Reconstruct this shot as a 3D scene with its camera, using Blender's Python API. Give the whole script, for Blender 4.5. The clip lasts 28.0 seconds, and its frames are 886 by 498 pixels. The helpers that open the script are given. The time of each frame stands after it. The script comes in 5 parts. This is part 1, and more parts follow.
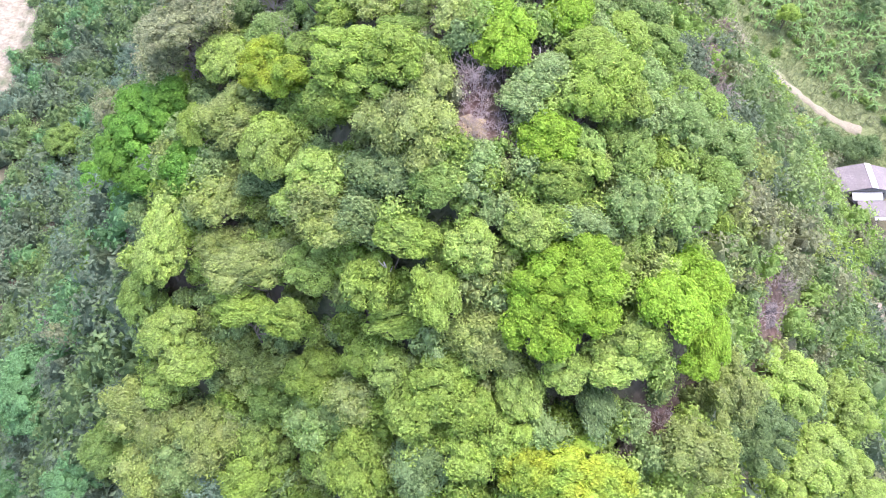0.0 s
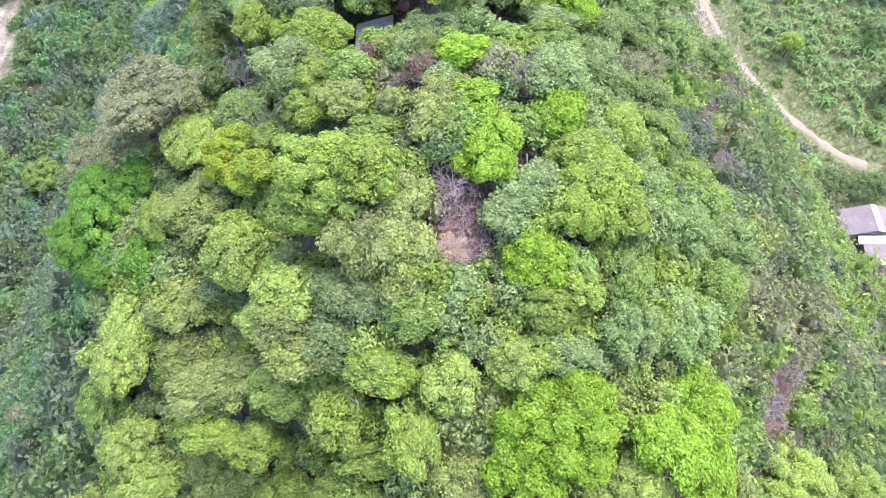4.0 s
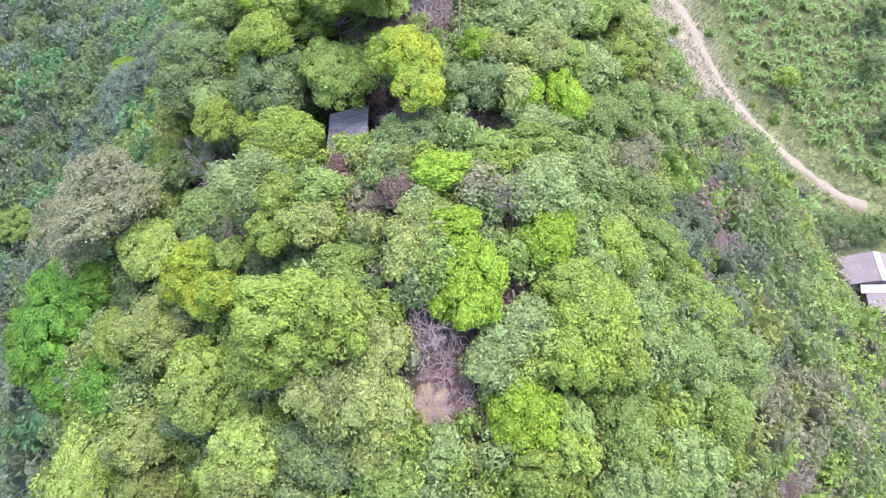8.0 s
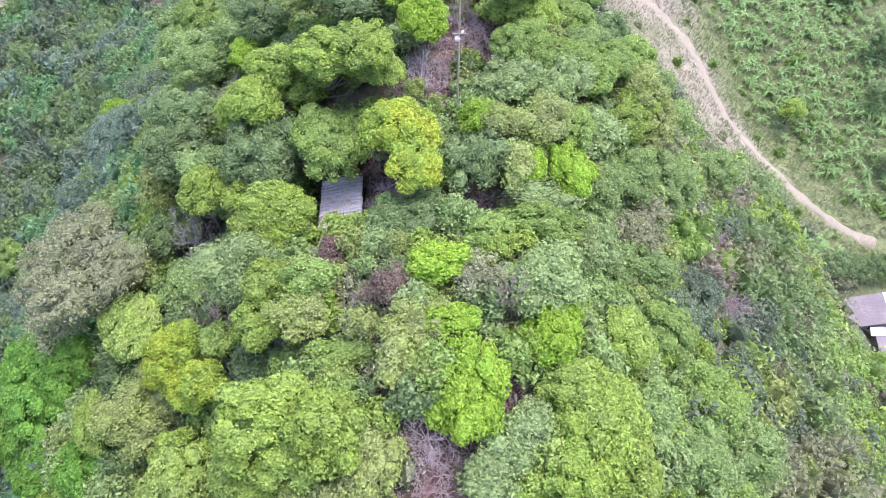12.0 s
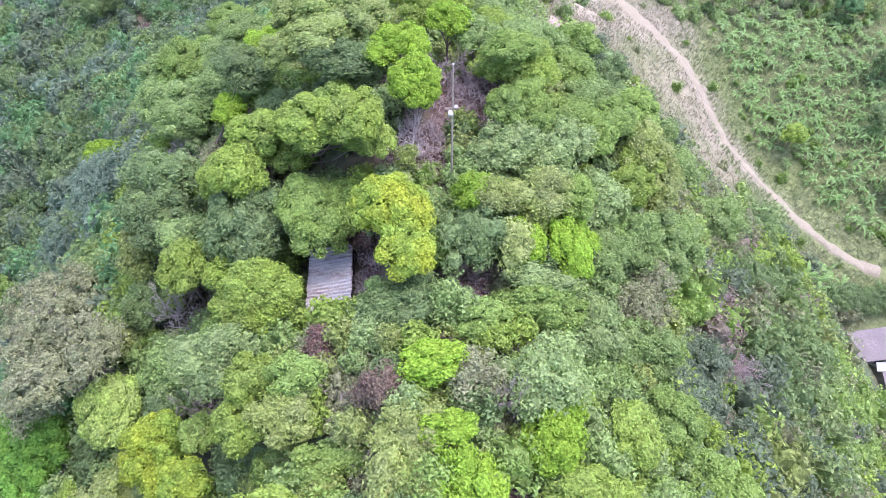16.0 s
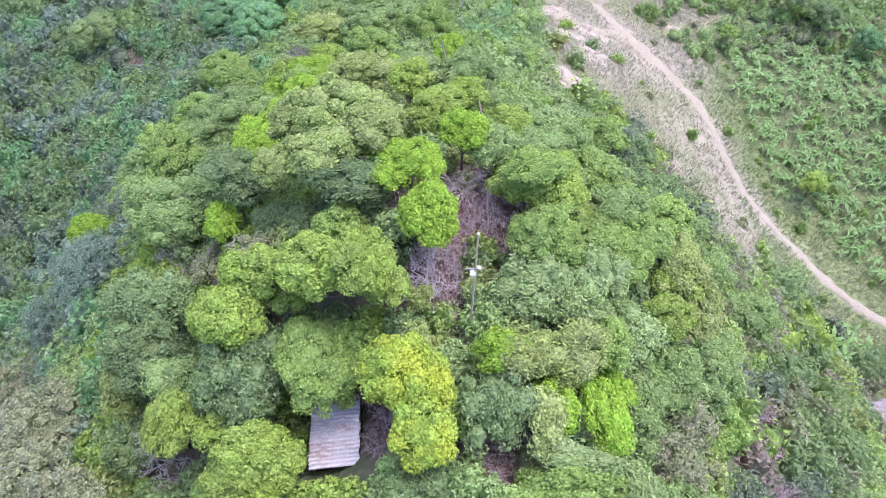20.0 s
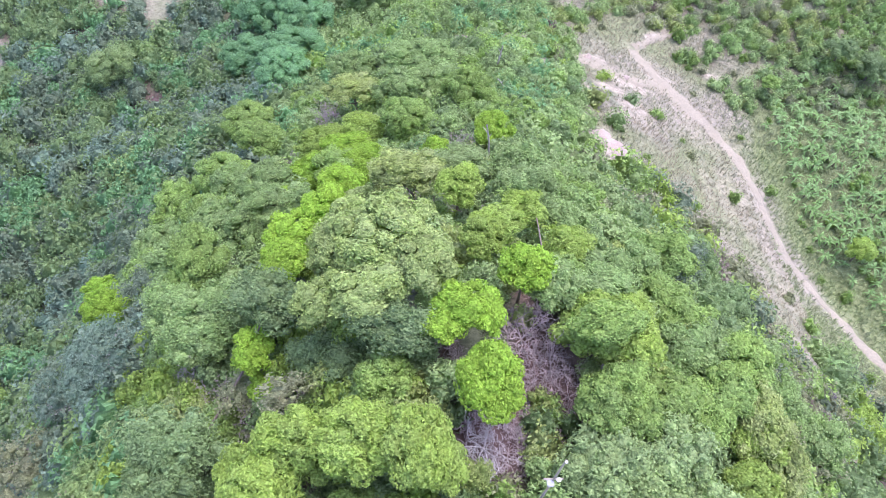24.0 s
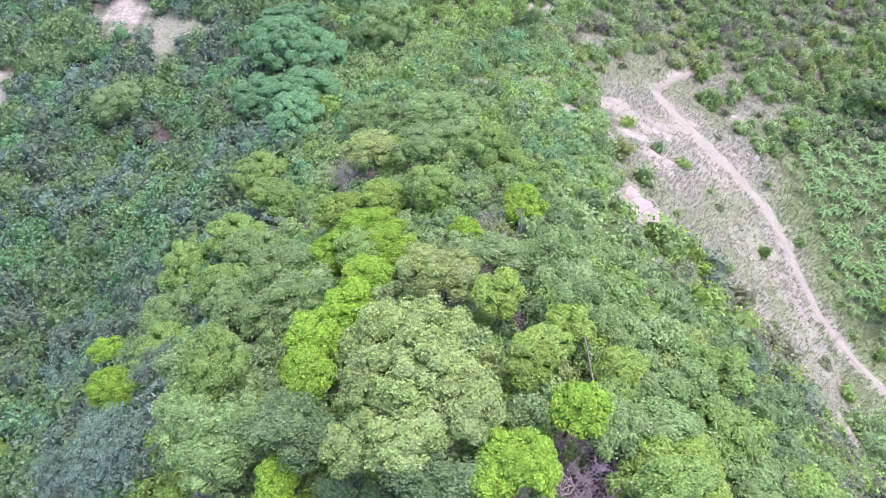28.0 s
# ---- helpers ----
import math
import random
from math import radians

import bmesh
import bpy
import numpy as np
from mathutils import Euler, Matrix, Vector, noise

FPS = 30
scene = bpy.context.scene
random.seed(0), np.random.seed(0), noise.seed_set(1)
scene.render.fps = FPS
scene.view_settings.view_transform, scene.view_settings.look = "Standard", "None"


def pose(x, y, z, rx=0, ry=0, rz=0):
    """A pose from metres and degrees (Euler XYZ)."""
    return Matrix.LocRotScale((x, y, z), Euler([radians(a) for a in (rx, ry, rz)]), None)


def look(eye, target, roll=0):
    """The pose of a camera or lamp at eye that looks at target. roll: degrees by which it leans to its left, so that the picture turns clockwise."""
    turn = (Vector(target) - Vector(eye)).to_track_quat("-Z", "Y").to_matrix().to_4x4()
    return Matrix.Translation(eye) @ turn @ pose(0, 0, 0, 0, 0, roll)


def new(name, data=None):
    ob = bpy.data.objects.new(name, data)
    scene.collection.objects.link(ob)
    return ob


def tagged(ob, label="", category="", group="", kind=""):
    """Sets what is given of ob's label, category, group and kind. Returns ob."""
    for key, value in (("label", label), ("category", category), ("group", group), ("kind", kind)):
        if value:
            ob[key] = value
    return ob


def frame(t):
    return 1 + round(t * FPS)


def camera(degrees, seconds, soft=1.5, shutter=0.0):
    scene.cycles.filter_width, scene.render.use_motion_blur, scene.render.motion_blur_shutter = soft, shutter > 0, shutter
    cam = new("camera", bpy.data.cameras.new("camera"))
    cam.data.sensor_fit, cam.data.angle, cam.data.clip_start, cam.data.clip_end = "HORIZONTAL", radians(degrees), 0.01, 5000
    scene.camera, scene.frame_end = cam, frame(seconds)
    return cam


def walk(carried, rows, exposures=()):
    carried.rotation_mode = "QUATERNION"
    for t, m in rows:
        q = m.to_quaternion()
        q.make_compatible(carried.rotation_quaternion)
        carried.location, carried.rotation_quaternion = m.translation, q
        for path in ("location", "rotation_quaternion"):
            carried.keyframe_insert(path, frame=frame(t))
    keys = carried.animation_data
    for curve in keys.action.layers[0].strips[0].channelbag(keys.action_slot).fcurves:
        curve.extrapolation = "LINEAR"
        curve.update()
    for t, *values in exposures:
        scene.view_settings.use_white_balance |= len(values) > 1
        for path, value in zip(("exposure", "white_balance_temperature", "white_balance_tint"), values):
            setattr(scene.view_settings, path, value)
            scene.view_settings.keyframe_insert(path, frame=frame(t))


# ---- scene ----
cam = camera(62.4, 28.0, soft=0.75)
METRES, EYE, TILT, LEAN, TURN = 63.0, 40.5, -60.5, 0.0, 0.0
ROWS = [
    (0.0, 0.0, 0.0, 0.0, 0.0, 0.0, -0.0),
    (0.5, 0.0022, 0.0081, 0.0156, 0.15, -0.15, -0.29),
    (1.0, 0.0048, 0.0175, 0.0348, 0.26, -0.27, -0.42),
    (1.5, 0.0073, 0.026, 0.0519, 0.2, -0.34, -0.33),
    (2.0, 0.0101, 0.0343, 0.0693, 0.13, -0.41, -0.2),
    (2.5, 0.0125, 0.0419, 0.0844, 0.09, -0.48, -0.13),
    (3.0, 0.0156, 0.0515, 0.1023, 0.04, -0.56, -0.02),
    (3.5, 0.0183, 0.0604, 0.1191, -0.01, -0.6, 0.09),
    (5.5, 0.03, 0.0998, 0.1927, -0.34, -0.78, 0.74),
    (6.0, 0.0323, 0.1089, 0.2094, -0.37, -0.79, 0.77),
    (6.5, 0.0342, 0.1176, 0.2254, -0.35, -0.82, 0.72),
    (7.0, 0.0361, 0.1263, 0.2426, -0.37, -0.79, 0.79),
    (7.5, 0.0368, 0.1336, 0.2574, -0.47, -0.77, 0.95),
    (8.0, 0.0371, 0.1419, 0.2732, -0.6, -0.77, 1.14),
    (8.5, 0.0378, 0.1494, 0.2869, -0.6, -0.78, 1.06),
    (9.0, 0.039, 0.1583, 0.3035, -0.5, -0.8, 0.88),
    (9.5, 0.0399, 0.1664, 0.3177, -0.42, -0.75, 0.77),
    (10.0, 0.0407, 0.174, 0.3313, -0.38, -0.73, 0.7),
    (10.5, 0.0413, 0.1808, 0.3438, -0.31, -0.63, 0.64),
    (11.0, 0.0414, 0.185, 0.352, -0.54, -0.57, 0.99),
    (11.5, 0.0413, 0.1854, 0.3552, -0.56, -0.49, 1.0),
    (13.5, 0.0418, 0.1914, 0.3597, -0.87, 0.08, 1.51),
    (14.0, 0.0433, 0.1979, 0.3716, -0.83, 0.1, 1.42),
    (14.5, 0.0447, 0.2038, 0.386, -0.81, -0.0, 1.39),
    (15.0, 0.0458, 0.2116, 0.4034, -0.62, -0.15, 1.07),
    (15.5, 0.0466, 0.2199, 0.4203, -0.65, -0.24, 1.19),
    (16.0, 0.0468, 0.2298, 0.4395, -0.87, -0.38, 1.54),
    (16.5, 0.0463, 0.2399, 0.4573, -0.92, -0.48, 1.6),
    (17.0, 0.0458, 0.2512, 0.4769, -0.97, -0.54, 1.71),
    (17.5, 0.0447, 0.2612, 0.4947, -1.13, -0.61, 1.9),
    (18.0, 0.0428, 0.2712, 0.5145, -1.19, -0.66, 2.01),
    (18.5, 0.0405, 0.2812, 0.5323, -1.16, -0.68, 1.98),
    (19.0, 0.0371, 0.2917, 0.5529, -1.09, -0.75, 1.79),
    (19.5, 0.0347, 0.3023, 0.5711, -1.04, -0.73, 1.65),
    (20.0, 0.032, 0.3152, 0.594, -1.08, -0.74, 1.72),
    (20.5, 0.0296, 0.3249, 0.6127, -1.27, -0.71, 2.0),
    (21.0, 0.0243, 0.3361, 0.6343, -1.29, -0.77, 1.95),
    (21.5, 0.0188, 0.3472, 0.6534, -1.23, -0.77, 1.81),
    (23.5, -0.0073, 0.391, 0.7244, -0.58, -0.7, 0.44),
    (24.0, -0.014, 0.4009, 0.742, -0.49, -0.66, 0.24),
    (24.5, -0.0193, 0.4094, 0.7565, -0.43, -0.63, 0.11),
    (25.0, -0.0251, 0.4183, 0.7722, -0.37, -0.59, -0.02),
    (25.5, -0.03, 0.4265, 0.7866, -0.35, -0.56, -0.03),
    (26.0, -0.0355, 0.436, 0.8038, -0.37, -0.54, -0.0),
    (26.5, -0.0399, 0.4435, 0.8189, -0.37, -0.51, -0.01),
    (27.0, -0.0446, 0.4517, 0.8349, -0.36, -0.48, -0.01),
    (27.5, -0.0487, 0.4593, 0.8493, -0.35, -0.47, -0.01),
    (28.0, -0.0531, 0.4676, 0.8649, -0.35, -0.46, 0.01),
]
walk(cam, [(t, pose(0, 0, EYE, TILT, LEAN, TURN) @ pose(METRES * x, METRES * y, METRES * z, 90 + pitch, roll, yaw)) for t, x, y, z, yaw, pitch, roll in ROWS],
     exposures=((0.0, 1.90, 6100, 25), (8.0, 1.74, 6000, 29), (28.0, 1.62, 5620, 32)))

# ---- world and light ----
world = bpy.data.worlds.new("world")
scene.world = world
world.use_nodes = True
SUN_UP, SUN_FROM = 68.0, 50.0  # degrees of height; compass degrees from +y towards +x
wn = world.node_tree.nodes
sky = wn.new("ShaderNodeTexSky")
sky.sky_type, sky.sun_disc = "NISHITA", False
sky.sun_elevation, sky.sun_rotation = radians(SUN_UP), radians(SUN_FROM)
sky.dust_density = 4.0
wn["Background"].inputs["Strength"].default_value = 0.15
world.node_tree.links.new(sky.outputs["Color"], wn["Background"].inputs["Color"])
sun_data = bpy.data.lights.new("sun", "SUN")
sun_data.energy, sun_data.angle, sun_data.color = 0.5, radians(50.0), (1.0, 0.95, 0.86)
sun = new("sun", sun_data)
sun_way = Vector((math.sin(radians(SUN_FROM)) * math.cos(radians(SUN_UP)), math.cos(radians(SUN_FROM)) * math.cos(radians(SUN_UP)), math.sin(radians(SUN_UP))))
sun.matrix_world = look(sun_way * 200, (0, 0, 0))

# ---- materials ----


def nodes_of(name, rough=0.8):
    m = bpy.data.materials.new(name)
    m.use_nodes = True
    n, l = m.node_tree.nodes, m.node_tree.links
    n["Principled BSDF"].inputs["Roughness"].default_value = rough
    n["Principled BSDF"].inputs["Specular IOR Level"].default_value = 0.25
    return m, n, l, n["Principled BSDF"]


def mixed(n, l, fac, a, b, how="MIX"):
    """A colour mix; each of fac, a and b is a socket or a value."""
    x = n.new("ShaderNodeMix")
    x.data_type, x.blend_type = "RGBA", how
    for sock, v in ((x.inputs[0], fac), (x.inputs[6], a), (x.inputs[7], b)):
        if isinstance(v, bpy.types.NodeSocket):
            l.new(v, sock)
        else:
            sock.default_value = v if not isinstance(v, tuple) else (*v, 1.0)
    return x.outputs[2]


def noise_of(n, l, scale, detail=3.0, low=0.35, high=0.65, where="Object"):
    """A noise from 0 to 1, scale in turns a metre."""
    c, t, r = n.new("ShaderNodeTexCoord"), n.new("ShaderNodeTexNoise"), n.new("ShaderNodeMapRange")
    geo = n.new("ShaderNodeNewGeometry")
    l.new(geo.outputs["Position"] if where == "World" else c.outputs[where], t.inputs["Vector"])
    t.inputs["Scale"].default_value, t.inputs["Detail"].default_value = scale, detail
    r.inputs["From Min"].default_value, r.inputs["From Max"].default_value = low, high
    l.new(t.outputs["Fac"], r.inputs["Value"])
    return r.outputs["Result"]


def bumped(n, l, bsdf, height, strength, distance):
    b = n.new("ShaderNodeBump")
    b.inputs["Strength"].default_value, b.inputs["Distance"].default_value = strength, distance
    l.new(height, b.inputs["Height"])
    l.new(b.outputs["Normal"], bsdf.inputs["Normal"])


def foliage(name, base, other, patch=0.5, shine=0.5):
    """Leaves: two colours mixed leaf by leaf and plant by plant, with light through the blade."""
    m, n, l, p = nodes_of(name, shine)
    geo, info, cell = n.new("ShaderNodeNewGeometry"), n.new("ShaderNodeObjectInfo"), n.new("ShaderNodeTexVoronoi")
    cell.inputs["Scale"].default_value = 6.5
    l.new(geo.outputs["Position"], cell.inputs["Vector"])
    cut = n.new("ShaderNodeSeparateColor")
    l.new(cell.outputs["Color"], cut.inputs["Color"])
    blend = n.new("ShaderNodeMath")
    blend.operation, blend.inputs[1].default_value = "MULTIPLY_ADD", 0.6
    part_of = n.new("ShaderNodeMath")
    part_of.operation, part_of.inputs[1].default_value = "MULTIPLY", 0.4
    l.new(cut.outputs["Red"], part_of.inputs[0])
    l.new(geo.outputs["Random Per Island"], blend.inputs[0])
    l.new(part_of.outputs["Value"], blend.inputs[2])
    leaf = mixed(n, l, blend.outputs["Value"], tuple(LEAF_LOW * c for c in base), tuple(min(1.0, LEAF_HIGH * c + LEAF_PALE) for c in base))
    bumped(n, l, p, cell.outputs["Distance"], 0.9, -0.12)
    tone = noise_of(n, l, patch, 2.0, 0.38, 0.66, "World")
    deep = mixed(n, l, blend.outputs["Value"], tuple(LEAF_LOW * c for c in other), tuple(min(1.0, LEAF_HIGH * c + LEAF_PALE) for c in other))
    both = mixed(n, l, tone, leaf, deep)
    plant, tint = n.new("ShaderNodeMapRange"), n.new("ShaderNodeMapRange")
    plant.inputs["To Min"].default_value, plant.inputs["To Max"].default_value = 0.88, 1.12
    tint.inputs["To Min"].default_value, tint.inputs["To Max"].default_value = 0.49, 0.51
    hsv = n.new("ShaderNodeHueSaturation")
    l.new(info.outputs["Random"], plant.inputs["Value"])
    l.new(tone, tint.inputs["Value"])
    l.new(tint.outputs["Result"], hsv.inputs["Hue"])
    l.new(plant.outputs["Result"], hsv.inputs["Value"])
    l.new(both, hsv.inputs["Color"])
    l.new(hsv.outputs["Color"], p.inputs["Base Color"])
    thin = n.new("ShaderNodeBsdfTranslucent")
    l.new(hsv.outputs["Color"], thin.inputs["Color"])
    add, out = n.new("ShaderNodeMixShader"), n["Material Output"]
    add.inputs["Fac"].default_value = 0.4
    l.new(p.outputs["BSDF"], add.inputs[1])
    l.new(thin.outputs["BSDF"], add.inputs[2])
    l.new(add.outputs["Shader"], out.inputs["Surface"])
    return m


# LEAF_PALE whitens the brightest leaves, putting glints and haze into their colour
LEAF_LOW, LEAF_HIGH, LEAF_PALE = 0.48, 1.38, 0.042
LEAVES = {
    "lime": foliage("leaves_lime", (0.27, 0.50, 0.03), (0.33, 0.53, 0.035)),
    "limeo": foliage("leaves_fresh", (0.28, 0.455, 0.06), (0.335, 0.46, 0.085)),
    "yel": foliage("leaves_yellow", (0.41, 0.55, 0.04), (0.33, 0.48, 0.06)),
    "mid": foliage("leaves_mid", (0.255, 0.425, 0.12), (0.315, 0.435, 0.145)),
    "warm": foliage("leaves_warm", (0.36, 0.55, 0.105), (0.415, 0.54, 0.135)),
    "green": foliage("leaves_green", (0.25, 0.425, 0.08), (0.30, 0.44, 0.105)),
    "olive": foliage("leaves_olive", (0.33, 0.455, 0.11), (0.375, 0.445, 0.15)),
    "greyol": foliage("leaves_grey_olive", (0.315, 0.375, 0.175), (0.36, 0.385, 0.21)),
    # greyd, dark, emerald and blue hold extra blue that stands in for haze
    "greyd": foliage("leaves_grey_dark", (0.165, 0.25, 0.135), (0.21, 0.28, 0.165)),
    "tan": foliage("leaves_tan", (0.325, 0.48, 0.12), (0.38, 0.475, 0.15)),
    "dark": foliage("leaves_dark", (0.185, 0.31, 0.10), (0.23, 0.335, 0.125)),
    "deep": foliage("leaves_deep", (0.14, 0.36, 0.03), (0.185, 0.40, 0.045)),
    "pale": foliage("leaves_pale", (0.29, 0.44, 0.145), (0.34, 0.46, 0.17)),
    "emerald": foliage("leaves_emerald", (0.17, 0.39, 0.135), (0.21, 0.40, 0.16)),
    "blue": foliage("leaves_blue_hazed", (0.18, 0.295, 0.185), (0.23, 0.33, 0.22)),
    "red": foliage("leaves_red", (0.26, 0.17, 0.14), (0.24, 0.20, 0.13)),
    "dry": foliage("leaves_dry", (0.30, 0.24, 0.19), (0.26, 0.24, 0.17)),
    "banana": foliage("leaves_banana", (0.21, 0.40, 0.11), (0.29, 0.45, 0.15), 0.3, 0.4),
    "hay": foliage("blades_of_dry_grass", (0.37, 0.35, 0.23), (0.335, 0.35, 0.205), 0.12),
    "grass": foliage("blades_of_grass", (0.27, 0.36, 0.15), (0.34, 0.37, 0.20), 0.12),
}


def plain(name, a, b, scale, rough=0.85, bump=0.3, distance=0.02, metal=0.0):
    """A surface of two tones in broad patches with a fine grain."""
    m, n, l, p = nodes_of(name, rough)
    broad = noise_of(n, l, scale, 4.0)
    fine = noise_of(n, l, scale * 9.0, 5.0, 0.3, 0.7)
    c = mixed(n, l, broad, a, b)
    c = mixed(n, l, fine, c, tuple(0.72 * (u + v) / 2 for u, v in zip(a, b)))
    l.new(c, p.inputs["Base Color"])
    p.inputs["Metallic"].default_value = metal
    bumped(n, l, p, fine, bump, distance)
    return m


BARK = plain("bark", (0.19, 0.15, 0.11), (0.28, 0.25, 0.21), 2.0, 0.9, 0.6)
STRAW = plain("straw", (0.42, 0.33, 0.20), (0.52, 0.43, 0.28), 2.0, 0.8)
BARK_PALE = plain("bark_weathered", (0.50, 0.46, 0.43), (0.62, 0.58, 0.55), 2.0, 0.9, 0.4)
BARK_BROWN = plain("bark_dry", (0.40, 0.33, 0.31), (0.52, 0.45, 0.43), 2.0, 0.9, 0.4)
WOOD_GREY = plain("wood_grey", (0.33, 0.28, 0.22), (0.42, 0.37, 0.30), 1.5)
WOOD_TAN = plain("wood_tan", (0.50, 0.42, 0.32), (0.60, 0.53, 0.43), 1.5)
WOOD_DARK = plain("wood_dark", (0.07, 0.055, 0.045), (0.12, 0.10, 0.085), 1.5)
WHITE = plain("paint_white", (0.78, 0.77, 0.75), (0.70, 0.69, 0.66), 1.0, 0.5, 0.1)
ZINC = plain("zinc_new", (0.74, 0.735, 0.74), (0.58, 0.57, 0.58), 0.8, 0.5, 0.1, 0.01)


def rusty_zinc():
    """Old roofing: grey zinc with brown-purple rust in streaks and whole sheets."""
    m, n, l, p = nodes_of("zinc_rusty", 0.55)
    info = n.new("ShaderNodeObjectInfo")
    patch = noise_of(n, l, 1.6, 5.0, 0.36, 0.56)
    shift = n.new("ShaderNodeMath")
    shift.operation, shift.use_clamp = "MULTIPLY", True
    twice = n.new("ShaderNodeMath")
    twice.operation, twice.inputs[1].default_value = "MULTIPLY", 0.95
    l.new(info.outputs["Random"], twice.inputs[0])
    l.new(twice.outputs["Value"], shift.inputs[0])
    l.new(patch, shift.inputs[1])
    fine = noise_of(n, l, 9.0, 4.0)
    grey = mixed(n, l, fine, (0.64, 0.63, 0.63), (0.80, 0.79, 0.785))
    rust = mixed(n, l, fine, (0.26, 0.165, 0.14), (0.40, 0.28, 0.25))
    l.new(mixed(n, l, shift.outputs["Value"], grey, rust), p.inputs["Base Color"])
    return m


ROOFING = rusty_zinc()
ROOF_GREY = plain("roof_grey", (0.235, 0.21, 0.21), (0.32, 0.29, 0.285), 0.5, 0.8, 0.2)
WALL = plain("wall_plaster", (0.48, 0.44, 0.40), (0.58, 0.54, 0.50), 0.5)
ROCK = plain("rock", (0.15, 0.13, 0.13), (0.27, 0.24, 0.235), 0.9, 0.95, 1.0, 0.12)
SAND = plain("path_sand", (0.30, 0.274, 0.195), (0.375, 0.34, 0.245), 0.35, 0.95, 0.5, 0.05)
PALE_ROCK = plain("pale_clay", (0.36, 0.30, 0.24), (0.47, 0.40, 0.33), 0.5, 0.95, 0.7, 0.08)


def ground_material():
    """Earth under the bush: soil, dry grass and bare clay, told apart by what grows there."""
    m, n, l, p = nodes_of("ground_earth", 0.95)
    def named(k):
        a = n.new("ShaderNodeAttribute")
        a.attribute_name = k
        return a.outputs["Fac"]
    fine, broad = noise_of(n, l, 1.3, 6.0), noise_of(n, l, 0.12, 4.0)
    soil = mixed(n, l, fine, (0.10, 0.085, 0.06), (0.16, 0.125, 0.095))
    moss = mixed(n, l, fine, (0.085, 0.125, 0.06), (0.13, 0.175, 0.085))
    base = mixed(n, l, broad, moss, soil)
    red = mixed(n, l, fine, (0.095, 0.06, 0.05), (0.17, 0.115, 0.10))
    base = mixed(n, l, named("soil"), base, red)
    dry = mixed(n, l, fine, (0.208, 0.196, 0.142), (0.31, 0.29, 0.213))
    lush = mixed(n, l, fine, (0.15, 0.19, 0.075), (0.21, 0.245, 0.11))
    green = n.new("ShaderNodeMath")
    green.operation, green.use_clamp = "MULTIPLY_ADD", True
    l.new(noise_of(n, l, 0.07, 5.0, 0.42, 0.6), green.inputs[0])
    green.inputs[1].default_value = 0.8
    l.new(named("lush"), green.inputs[2])
    grass = mixed(n, l, green.outputs["Value"], dry, lush)
    base = mixed(n, l, named("grass"), base, grass)
    clay = mixed(n, l, fine, (0.26, 0.232, 0.172), (0.405, 0.365, 0.275))
    base = mixed(n, l, named("bare"), base, clay)
    l.new(base, p.inputs["Base Color"])
    bumped(n, l, p, fine, 0.8, 0.15)
    return m


GROUND = ground_material()

# ---- building helpers ----


def part(name, bm, material, parent=None, label=""):
    """Link a bmesh or a mesh as one object under a thing."""
    if isinstance(bm, bmesh.types.BMesh):
        me = bpy.data.meshes.new(name)
        bm.to_mesh(me)
        bm.free()
    else:
        me = bm
    if material and not me.materials:
        me.materials.append(material)
    ob = new(name, me)
    ob.parent = parent
    if label:
        tagged(ob, label)
    return ob


def mesh_of(name, verts, faces, material=None):
    """A mesh from arrays: faces is an n x 3 or n x 4 array."""
    verts, faces = np.asarray(verts, np.float32), np.asarray(faces, np.int32)
    me, k = bpy.data.meshes.new(name), faces.shape[1]
    me.vertices.add(len(verts))
    me.vertices.foreach_set("co", verts.ravel())
    me.loops.add(faces.size)
    me.loops.foreach_set("vertex_index", faces.ravel())
    me.polygons.add(len(faces))
    me.polygons.foreach_set("loop_start", np.arange(0, faces.size, k, dtype=np.int32))
    me.update(calc_edges=True)
    me.validate()
    me.polygons.foreach_set("use_smooth", np.ones(len(me.polygons), bool))
    if material:
        me.materials.append(material)
    return me


def joined(*pieces):
    """Several (verts, quads) laid into one."""
    vs, fs, at = [], [], 0
    for v, f in pieces:
        vs.append(v)
        fs.append(f + at)
        at += len(v)
    return np.concatenate(vs), np.concatenate(fs)


def box(bm, x0, y0, z0, x1, y1, z1):
    made = bmesh.ops.create_cube(bm, size=1.0)["verts"]
    bmesh.ops.scale(bm, vec=(x1 - x0, y1 - y0, z1 - z0), verts=made)
    bmesh.ops.translate(bm, vec=((x0 + x1) / 2, (y0 + y1) / 2, (z0 + z1) / 2), verts=made)
    return made


